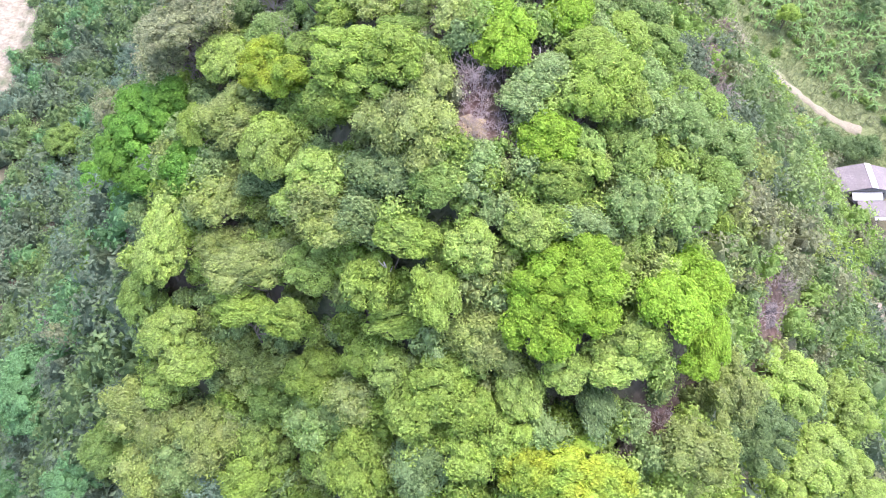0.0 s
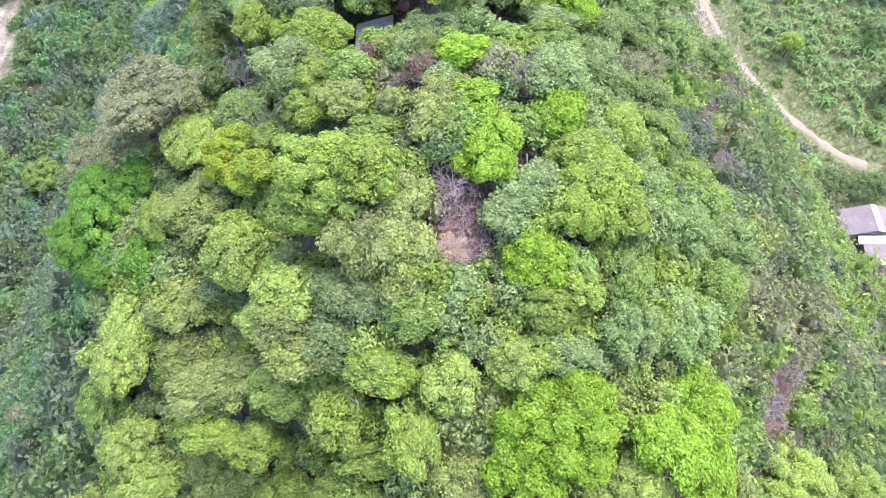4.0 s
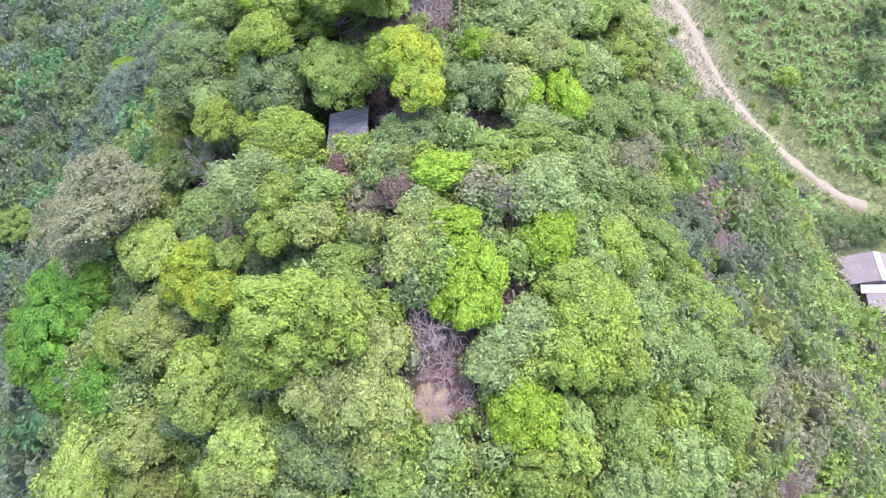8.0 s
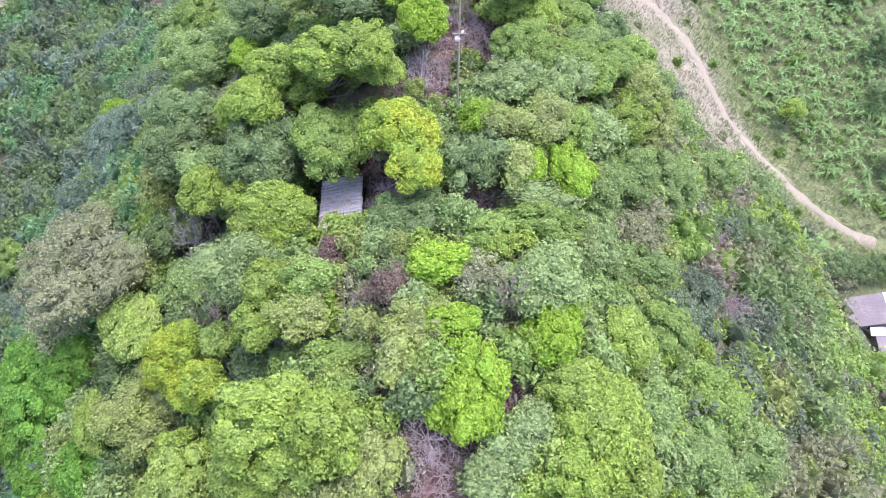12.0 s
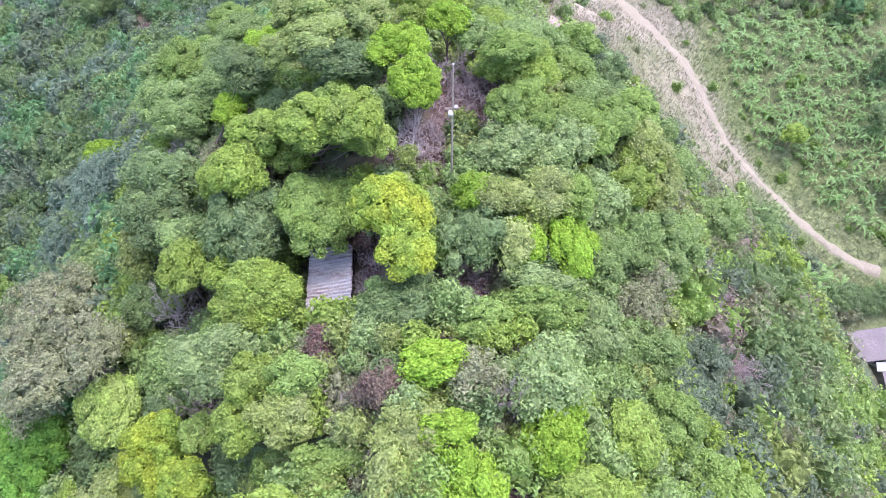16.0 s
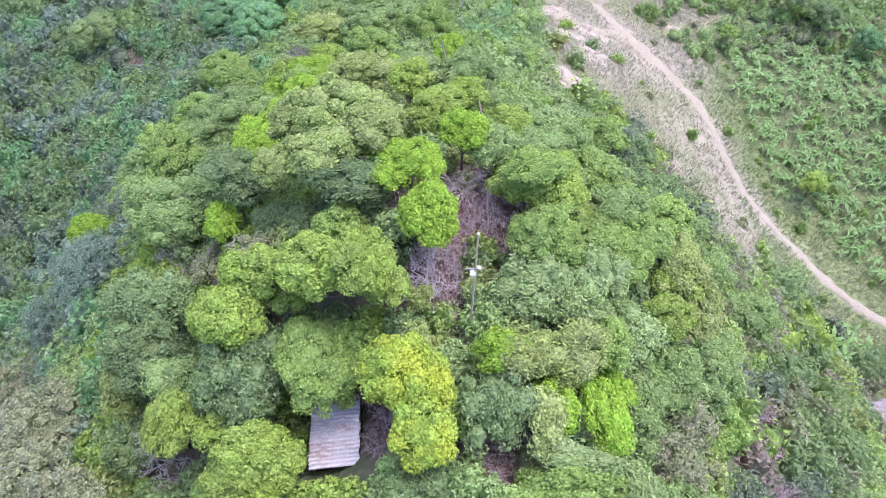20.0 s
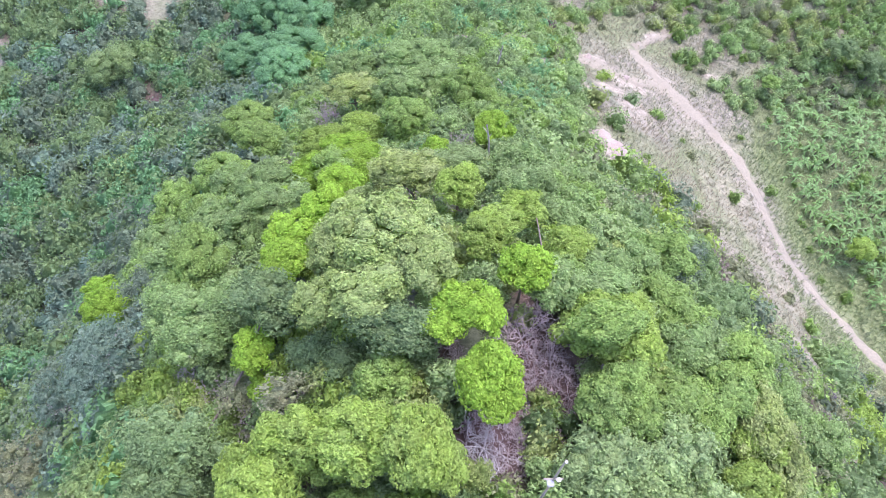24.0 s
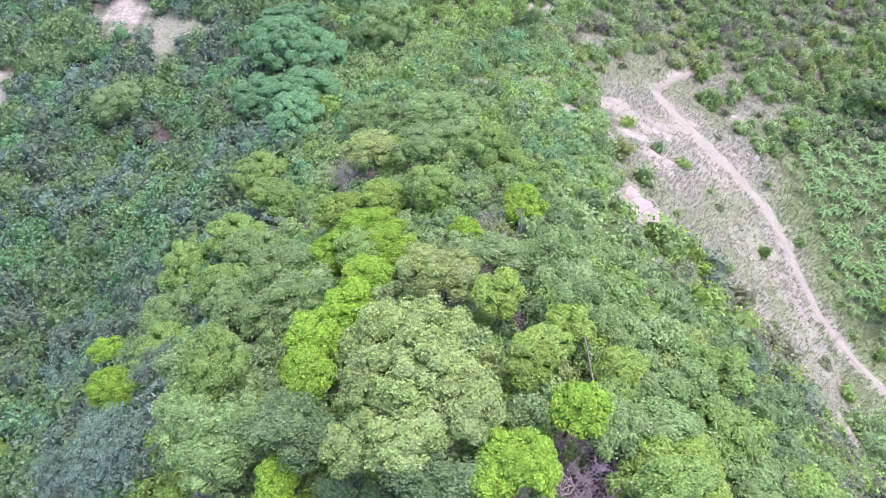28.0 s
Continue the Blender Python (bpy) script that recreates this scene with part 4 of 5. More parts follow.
tree("greyol", (-41.7, 63.6, -35.3, 3.89, 3.89))
tree("greyol", (17.2, 51.6, -5.3, 2.21, 2.21))
tree("greyol", (19.2, 55.3, -7.6, 1.90, 1.90))
tree("barew", (-14.8, 52.5, -7.1, 1.75, 1.75))
tree("pale", (14.5, 60.0, -3.2, 2.09, 2.09))
tree("blue", (-29.5, 76.7, -21.4, 2.64, 2.64))
tree("dark", (-18.9, 55.5, -9.5, 1.83, 1.83))
tree("dark", (-16.1, 46.6, -7.9, 1.40, 1.40))
tree("green", (15.3, 66.1, -3.2, 2.17, 2.17), (13.0, 66.1, -1.5, 2.11, 2.11))
tree("mid", (23.3, 73.2, -13.5, 2.78, 2.78), (25.4, 70.4, -14.7, 2.46, 2.46))
tree("dark", (6.2, 61.4, -0.2, 1.00, 1.00))
tree("dark", (20.8, 73.4, -11.1, 2.43, 2.43))
tree("greyd", (-29.4, 85.6, -25.7, 3.06, 3.06))
tree("greyol", (-14.7, 69.2, -8.7, 1.60, 1.60))
tree("bare", (-17.0, 69.9, -10.1, 1.90, 1.90))
tree("bare", (-13.8, 67.3, -8.0, 1.33, 1.33))
tree("lime", (-12.5, 69.1, -7.2, 1.32, 1.32))
tree("lime", (-10.5, 65.9, -5.7, 0.87, 0.87))
tree("mid", (31.2, 68.6, -21.1, 2.64, 2.64))
tree("tan", (-6.5, 81.5, -7.5, 3.08, 3.08), (-3.3, 81.1, -6.3, 3.06, 3.06))
tree("tan", (-6.8, 85.7, -11.0, 2.14, 2.14))
tree("lime", (-9.4, 91.3, -16.0, 1.83, 1.83))
tree("olive", (-5.1, 91.5, -14.4, 1.71, 1.71))
tree("bare", (4.5, 70.4, 0.2, 1.94, 1.94))
tree("bare", (6.2, 68.4, -0.2, 1.72, 1.72))
tree("limeo", (-41.9, 90.1, -43.1, 2.68, 2.68))
tree("green", (-4.0, 67.5, -0.7, 1.78, 1.78))
tree("mid", (8.1, 81.8, -6.6, 1.70, 1.70))
tree("mid", (10.5, 77.2, -4.6, 2.07, 2.07))
tree("green", (7.7, 76.0, -3.5, 1.55, 1.55))
tree("mid", (14.0, 77.6, -6.3, 2.16, 2.16))
tree("green", (-26.3, 96.2, -29.4, 2.97, 2.97))
tree("green", (-32.1, 90.0, -31.3, 3.32, 3.32))
tree("green", (15.1, 74.5, -5.4, 2.08, 2.08))
tree("dark", (-9.0, 70.1, -4.6, 1.67, 1.67))
tree("dark", (21.0, 82.9, -15.4, 2.35, 2.35))
tree("dark", (-6.9, 69.4, -3.0, 1.37, 1.37))
tree("dark", (23.4, 79.2, -15.9, 2.20, 2.20))
tree("blue", (-44.4, 79.5, -41.4, 3.30, 3.30))
tree("bare", (29.1, 51.0, -16.8, 2.25, 2.25))
tree("bare", (29.2, 27.7, -18.8, 2.18, 2.18))
tree("bare", (27.7, 58.0, -15.7, 1.52, 1.52))
tree("bare", (18.7, 28.4, -5.6, 1.10, 1.10))
tree("bare", (32.3, 31.4, -20.6, 1.67, 1.67))
tree("bare", (47.2, 51.3, -36.2, 1.70, 1.70))
tree("bare", (29.1, 51.9, -17.2, 1.61, 1.61))
tree("emerald", (-25.3, 157.2, -57.3, 5.13, 5.13))
tree("emerald", (-25.3, 134.1, -46.8, 4.33, 4.33))
tree("bare", (-18.5, 105.4, -30.8, 1.72, 1.72))
tree("bare", (-14.4, 116.4, -34.1, 1.98, 1.98))
tree("mid", (-1.7, 117.2, -30.5, 3.08, 3.08))
tree("green", (2.8, 113.3, -27.6, 2.92, 2.92))
tree("mid", (-24.6, 101.9, -31.3, 2.98, 2.98))
tree("green", (-34.1, 104.6, -40.4, 3.80, 3.80))
tree("pale", (6.5, 87.3, -9.5, 1.97, 1.97))
tree("mid", (-12.2, 162.7, -56.4, 5.21, 5.21))
tree("green", (-28.1, 120.8, -42.7, 3.51, 3.51))
tree("mid", (-13.4, 128.9, -40.4, 3.12, 3.12))


def fill_trees(x0, x1, y0, y1, step, mix, label):
    """Lesser trees wherever the listed ones leave a gap in the canopy; those of one leaf colour are one mesh."""
    made = {k: [] for k in mix}
    gx, gy = np.meshgrid(np.arange(x0, x1, step), np.arange(y0, y1, step))
    for x, y in zip(gx.ravel() + rng.uniform(-0.6, 0.6, gx.size) * step, gy.ravel() + rng.uniform(-0.6, 0.6, gx.size) * step):
        r = rng.uniform(0.6, 1.3)
        if soil_at(x, y) > 0.15 or bare_at(x, y) > 0.1 or grass_at(x, y) > 0.4 or (-6.8 < x < -0.8 and 50.2 < y < 57.6):
            continue
        if any((x - a) ** 2 + (y - b) ** 2 < (k * (c + r)) ** 2 for a, b, c, k in PLANTED):
            continue
        PLANTED.append((x, y, r, 0.48))
        made[mix[int(rng.integers(len(mix)))]].append((x, y, r))
    for kind, rows in made.items():
        pieces = []
        for x, y, r in rows:
            v, f = FILL[int(rng.integers(6))]
            a, tall, z = rng.uniform(0, 6.283), 0.9 + 1.5 * r, float(ground_height(x, y))
            c, s = math.cos(a) * r * 1.2, math.sin(a) * r * 1.2
            pieces.append((np.stack([v[:, 0] * c - v[:, 1] * s + x, v[:, 0] * s + v[:, 1] * c + y, v[:, 2] * r * 0.9 + z + tall - 0.75 * r], axis=1), f))
            trunk = tubes([((x, y, z - 0.2), (x, y, z + tall * 0.7), 0.06 * r, 0.03 * r)], 5)
            pieces.append((trunk[0], halved(trunk[1])))
        if pieces:
            tagged(new("small_trees", mesh_of("small_trees", *joined(*pieces), LEAVES[kind])), TREE_LABEL[kind].replace("tree", "trees", 1) + label, "trees", kind="stuff")


FILL = [crown_arrays(rng, 9, 620, 0.175, "loose" if k % 2 else "dense", TINY_BALL) for k in range(6)]
fill_trees(-27, 21, 3, 36, 1.4, ("warm", "olive", "pale", "warm", "limeo"), " between larger ones")
fill_trees(-27, 21, 36, 84, 1.4, ("mid", "olive", "pale", "green", "dark", "limeo"), " between larger ones")
fill_trees(-24, 21, 84, 130, 2.4, ("mid", "green", "dark", "pale"), " on the far slope")

# ---- bush that nobody could count ----
CLUMPS = [crown_arrays(rng, 5, 185, 0.23, "loose", TINY_BALL) for _ in range(10)]


def scatter(x0, x1, y0, y1, step, keep):
    """Places on a loosened grid, where keep(x, y) is above chance."""
    gx, gy = np.meshgrid(np.arange(x0, x1, step), np.arange(y0, y1, step))
    x = gx.ravel() + rng.uniform(-0.55, 0.55, gx.size) * step
    y = gy.ravel() + rng.uniform(-0.55, 0.55, gx.size) * step
    ok = keep(x, y) > rng.uniform(0, 1, x.size)
    return x[ok], y[ok]


def bush_stuff(name, x, y, small, large, material, label, high=1.2, lift=0.0):
    """Many bushes as one mesh, each a clump of leaves on the ground."""
    if not len(x):
        return
    vs, fs, at = [], [], 0
    z = ground_height(x, y)
    for k in range(len(x)):
        v, f = CLUMPS[k % 10]
        a, r = rng.uniform(0, 6.283), rng.uniform(small, large)
        c, s = math.cos(a) * r, math.sin(a) * r
        h = r * rng.uniform(0.75, high)
        vs.append(np.stack([v[:, 0] * c - v[:, 1] * s + x[k], v[:, 0] * s + v[:, 1] * c + y[k], v[:, 2] * h + z[k] + 0.35 * r + lift * rng.uniform(0, 1)], axis=1))
        fs.append(f + at)
        at += len(v)
    tagged(new(name, mesh_of(name, np.concatenate(vs), np.concatenate(fs), LEAVES[material])), label, "bushes", kind="stuff")


def field(x, y, scale, seed):
    """A slow wave field from 0 to 1 that groups like bushes together."""
    a = seed * 1.7
    return 0.5 + 0.25 * np.sin(x * scale + a) * np.cos(y * scale * 0.9 - a) + 0.25 * np.sin((x + y) * scale * 0.6 + 2 * a) * np.cos((x - y) * scale * 0.7 + a)


def open_ground(x, y):
    yard = 1.0 * ((x > -7.2) & (x < -1.2) & (y > 47.5) & (y < 58.0)) + 1.0 * (near_line(x, y, PATH_LINE) < 2.4) + 1.0 * ((x > 57.0) & (x < 77) & (y > 60) & (y < 74))
    far_bank = 0.9 * np.clip((x - 52 - 0.25 * np.clip(118 - y, 0, 40)) / 6.0, 0, 1) * np.clip((y - 72) / 8.0, 0, 1) * np.clip((146 - y) / 8.0, 0, 1)
    clay = np.maximum(np.maximum(bare_at(x, y), bare_at(x, y + 2.2)), np.maximum(bare_at(x - 1.2, y + 1.2), bare_at(x + 1.2, y + 1.2)))
    return np.clip(1 - np.maximum(np.maximum(np.maximum(clay, grass_at(x, y)), 0.9 * soil_at(x, y)), np.maximum(far_bank, yard)), 0, 1)


def spread_bushes(place, x0, x1, y0, y1, step, small, large, mix, lift=0.0):
    x, y = scatter(x0, x1, y0, y1, step, lambda u, v: open_ground(u, v) * (np.abs(u) < 62 + 0.3 * v))
    shaded = np.zeros(x.size, bool)
    for a, b, c, _ in PLANTED:
        shaded |= np.hypot(x - a, y - b) < 0.75 * c
    x, y = x[~shaded], y[~shaded]
    score = np.stack([field(x, y, 0.16, i + 1) * w + rng.uniform(0, 0.75, x.size) * w for i, (_, w) in enumerate(mix)])
    pick = score.argmax(axis=0)
    for i, (kind, _) in enumerate(mix):
        bush_stuff("bushes", x[pick == i], y[pick == i], small, large, kind, WORDS[kind] + " " + place, 1.25 if large < 1.5 else 1.05, lift)


WORDS = {"dark": "dark green bushes", "blue": "grey-green bushes with haze blue in their colour", "mid": "mid-green bushes", "olive": "olive green bushes", "emerald": "emerald green bushes", "greyd": "dull grey-green bushes",
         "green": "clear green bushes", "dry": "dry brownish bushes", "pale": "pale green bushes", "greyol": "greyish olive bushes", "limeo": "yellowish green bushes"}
# haze over this valley side is put into its bluish and grey leaf colours
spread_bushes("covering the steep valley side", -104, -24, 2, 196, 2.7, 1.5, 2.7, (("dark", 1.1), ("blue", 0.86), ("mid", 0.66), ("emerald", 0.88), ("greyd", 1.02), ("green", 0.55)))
spread_bushes("on the slope above the village", 17, 92, -2, 138, 2.1, 0.95, 2.1, (("mid", 0.9), ("green", 0.94), ("greyd", 0.96), ("greyol", 1.0), ("dark", 1.02), ("pale", 0.82), ("limeo", 0.86), ("olive", 0.88), ("dry", 0.8)))
# pale leaves weigh most here, a lightening in place of haze
spread_bushes("on the flat far end of the slope", 17, 110, 138, 200, 1.55, 0.6, 1.45, (("mid", 0.98), ("pale", 1.04), ("greyol", 0.98), ("olive", 0.94), ("green", 0.9), ("dry", 0.72)))
spread_bushes("under the trees of the ridge", -24, 19, 2, 100, 1.3, 0.55, 1.1, (("dark", 0.95), ("mid", 0.97), ("olive", 0.97), ("greyol", 0.9), ("green", 0.9), ("dry", 0.7)), 0.3)
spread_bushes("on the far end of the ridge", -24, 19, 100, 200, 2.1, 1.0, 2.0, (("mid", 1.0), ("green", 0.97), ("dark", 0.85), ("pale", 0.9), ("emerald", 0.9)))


def clump_stuff(name, arrays, x, y, small, large, material, label, category, sink=0.0):
    """Many like plants as one mesh, standing on the ground."""
    z = ground_height(x, y)
    vs, fs, at = [], [], 0
    for k in range(len(x)):
        v, f = arrays[k % len(arrays)]
        a, r = rng.uniform(0, 6.283), rng.uniform(small, large)
        c, s = math.cos(a) * r, math.sin(a) * r
        vs.append(np.stack([v[:, 0] * c - v[:, 1] * s + x[k], v[:, 0] * s + v[:, 1] * c + y[k], v[:, 2] * r + z[k] - sink], axis=1))
        fs.append(f + at)
        at += len(v)
    tagged(new(name, mesh_of(name, np.concatenate(vs), np.concatenate(fs), material)), label, category, kind="stuff")


def tuft_arrays(blades=7):
    a = rng.uniform(0, 6.283, blades)
    foot = rng.normal(size=(blades, 3)) * (0.18, 0.18, 0)
    out = np.stack([np.cos(a), np.sin(a), np.zeros(blades)], axis=1)
    side = np.stack([-np.sin(a), np.cos(a), np.zeros(blades)], axis=1) * 0.09
    tip = foot + out * rng.uniform(0.25, 0.7, (blades, 1)) + (0, 0, 1) * rng.uniform(0.35, 0.9, (blades, 1))
    return np.stack([foot - side, foot + side, tip + side * 0.3, tip - side * 0.3], axis=1).reshape(-1, 3), np.arange(blades * 4).reshape(-1, 4)


TUFTS = [tuft_arrays(5) for _ in range(8)]
for lo, kind, words in ((12, "hay", "coarse dry brownish grass on the slope beside the footpath"), (51, "grass", "coarse green grass on the bank below the footpath")):
    gx, gy = scatter(12, 96, 76, 180, 0.48, lambda x, y: 0.9 * ((np.where(y > 141, 30, x) > 51) == (lo > 50)) * grass_at(x, y) * (1 - 0.8 * bare_at(x, y)) * (near_line(x, y, PATH_LINE) > 1.2))
    clump_stuff("grass", TUFTS, gx, gy, 0.3, 0.7 if kind == "hay" else 0.95, LEAVES[kind], words, "grass")
TWIGS = [bare_arrays(rng, 3, 7, 1.15) for _ in range(5)]
gx, gy = scatter(-6, 14, 28, 90, 0.56, lambda x, y: 0.85 * soil_at(x, y))
clump_stuff("dry_brush", TWIGS, gx, gy, 0.45, 1.1, BARK_BROWN, "leafless brownish brush on trodden soil", "brush", 0.02)
gx, gy = scatter(24, 56, 84, 160, 2.6, lambda x, y: 0.07 * grass_at(x, y) * (1 - bare_at(x, y)) * (near_line(x, y, PATH_LINE) > 2.5))
bush_stuff("bushes", gx, gy, 0.35, 1.0, "greyol", "low greyish bushes on the grassy slope")
gx, gy = scatter(24, 92, 84, 165, 2.4, lambda x, y: np.where(x > 54, 0.12, 0.03) * grass_at(x, y) * (1 - bare_at(x, y)) * (near_line(x, y, PATH_LINE) > 2.5))
bush_stuff("bushes", gx, gy, 0.4, 1.1, "green", "low green bushes among the grass")

# ---- banana plants ----


def banana_leaf(length, droop, half):
    """One arching leaf with a folded midrib."""
    k = np.linspace(0, 1, 6)
    x = length * (k * 0.95)
    z = length * (0.75 * k - droop * k * k)
    w = half * np.sin(np.pi * np.clip(k * 0.92 + 0.06, 0, 1)) ** 0.6
    mid = np.stack([x, 0 * k, z], axis=1)
    v = np.concatenate([mid, mid + np.stack([0 * k, w, 0.35 * w], axis=1), mid + np.stack([0 * k, -w, 0.35 * w], axis=1)])
    i = np.arange(5)
    return v, np.concatenate([np.stack([i, i + 1, i + 7, i + 6], axis=1), np.stack([i + 12, i + 13, i + 1, i], axis=1)])


BANANA_LEAVES = [mesh_of("leaf", *banana_leaf(n, d, h), LEAVES["banana"]) for n, d, h in ((2.2, 0.9, 0.25), (2.5, 1.15, 0.28), (1.9, 0.7, 0.22))]
STEM = mesh_of("pseudostem", *tubes([((0, 0, -0.2), (0, 0, 1.0), 0.16, 0.13), ((0, 0, 1.0), (0.03, 0, 1.9), 0.13, 0.08)], 7), BARK)


def banana_plant(x, y, size):
    ob = tagged(new("banana_plant"), "banana plant with broad arching green leaves", "plant", "banana plants on the valley floor")
    ob.matrix_world = pose(x, y, float(ground_height(x, y)), 0, 0, rng.uniform(0, 360))
    ob.scale = (size, size, size)
    part("pseudostem", STEM, None, ob)
    for i in range(8):
        leaf = part("leaf", BANANA_LEAVES[i % 3], None, ob)
        leaf.location = (0, 0, 1.75)
        leaf.rotation_euler = (rng.uniform(-0.5, 0.5), rng.uniform(-0.75, 0.5), i * 0.785 + rng.uniform(-0.5, 0.5))
        leaf.scale = (rng.uniform(0.7, 1.15),) * 3


def banana_ground(x, y):
    """The bank beyond the footpath where bananas are planted."""
    return np.clip((x - 57 - 0.30 * np.clip(118 - y, 0, 60)) / 5.0, 0, 1) * np.clip((y - 84) / 5.0, 0, 1) * np.clip((152 - y) / 12.0, 0, 1) * (near_line(x, y, PATH_LINE) > 6)


bx, by = scatter(57, 92, 84, 152, 1.75, lambda x, y: 0.95 * banana_ground(x, y))
near = np.argsort(np.hypot(bx - 55, by - 105))
for k in near[:250]:
    banana_plant(float(bx[k]), float(by[k]), rng.uniform(0.4, 0.75))


def banana_arrays():
    """One whole plant of unit size: a stem and arching leaves."""
    pieces = [tubes([((0, 0, -0.2), (0, 0, 1.9), 0.16, 0.08)], 6)]
    for i in range(8):
        v, f = banana_leaf(rng.uniform(1.6, 2.5), rng.uniform(0.7, 1.15), 0.26)
        a = i * 0.785 + rng.uniform(-0.5, 0.5)
        c, q = math.cos(a), math.sin(a)
        pieces.append((np.stack([v[:, 0] * c - v[:, 1] * q, v[:, 0] * q + v[:, 1] * c, v[:, 2] * rng.uniform(0.3, 1.2) + 1.75], axis=1), f))
    return joined(*pieces)


clump_stuff("banana_plants", [banana_arrays() for _ in range(6)], bx[near[250:]], by[near[250:]], 0.4, 0.75, LEAVES["banana"], "dense stand of banana plants with broad arching leaves", "plants")
for x, y in ((59.5, 76.5), (60.6, 78.6), (62.5, 80), (66.5, 80), (64, 82), (57.5, 78), (48, 84), (50, 82.5), (51.5, 85)):
    banana_plant(x, y, 0.95)
for x, y, r in ((63, 76, 2.1), (66.5, 76.5, 2.3), (70, 77, 2.2), (73.5, 78, 2.3)):
    tree("dark", (x, y, float(ground_height(x, y)) + 4.4 - 0.55 * r, r, r))
for x, y, r, k in ((66, 108, 2.0, "limeo"), (83, 112, 2.4, "dark"), (88, 124, 2.6, "dark"), (74, 150, 2.6, "dark"), (79, 146, 2.8, "dark"), (86, 140, 2.4, "emerald"), (82, 98, 2.2, "dark"), (60, 143, 1.6, "green")):
    tree(k, (x, y, float(ground_height(x, y)) + 2.2 + 0.85 * r, r, r))

def dry_palm(x, y, size):
    """A low dying palm: a short stump and a rosette of stiff tan fronds, each with leaflets."""
    ob = tagged(new("palm"), "low dying palm with stiff tan fronds on trodden soil", "palm")
    ob.matrix_world = pose(x, y, float(ground_height(x, y)), 0, 0, 20)
    ob.scale = (size, size, size)
    part("stump", mesh_of("stump", *tubes([((0, 0, -0.2), (0, 0, 0.5), 0.12, 0.08)], 7)), BARK, ob)
    for i in range(11):
        k = np.linspace(0.1, 1, 12)
        mid = np.stack([1.15 * k, 0 * k, 0.5 + 0.75 * k - 0.75 * k * k], axis=1)
        pieces = [tubes([(mid[n], mid[n + 1], 0.02, 0.015) for n in range(11)], 4)]
        for side in (-1, 1):
            tip = mid + np.stack([0.16 + 0 * k, side * 0.30 * np.sin(np.pi * (0.15 + 0.8 * k)), -0.10 + 0 * k], axis=1)
            pieces.append((np.stack([mid - (0.03, 0, 0), mid + (0.03, 0, 0), tip + (0.01, 0, 0), tip - (0.01, 0, 0)], axis=1).reshape(-1, 3), np.arange(48).reshape(-1, 4)))
        frond = part("frond", mesh_of("frond", *joined(*pieces)), STRAW, ob)
        frond.rotation_euler = (0, rng.uniform(-0.45, 0.35), i * 0.571 + rng.uniform(-0.2, 0.2))


dry_palm(1.8, 31.0, 1.25)

# ---- the shed on the ridge ----


def sheet_mesh(length, wide):
    """One corrugated sheet, its ribs along x."""
    n = 25
    y = np.linspace(0, wide, n)
    z = 0.045 * np.sin(y * 2 * np.pi / 0.27)
    top = [np.stack([np.full(n, x), y, z], axis=1) for x in (0, length)]
    v = np.concatenate(top + [t - (0, 0, 0.006) for t in top])
    i = np.arange(n - 1)
    return mesh_of("roof_sheet", v, np.concatenate([np.stack([i, i + n, i + n + 1, i + 1], axis=1), np.stack([i + 2 * n, i + 2 * n + 1, i + 3 * n + 1, i + 3 * n], axis=1)]))


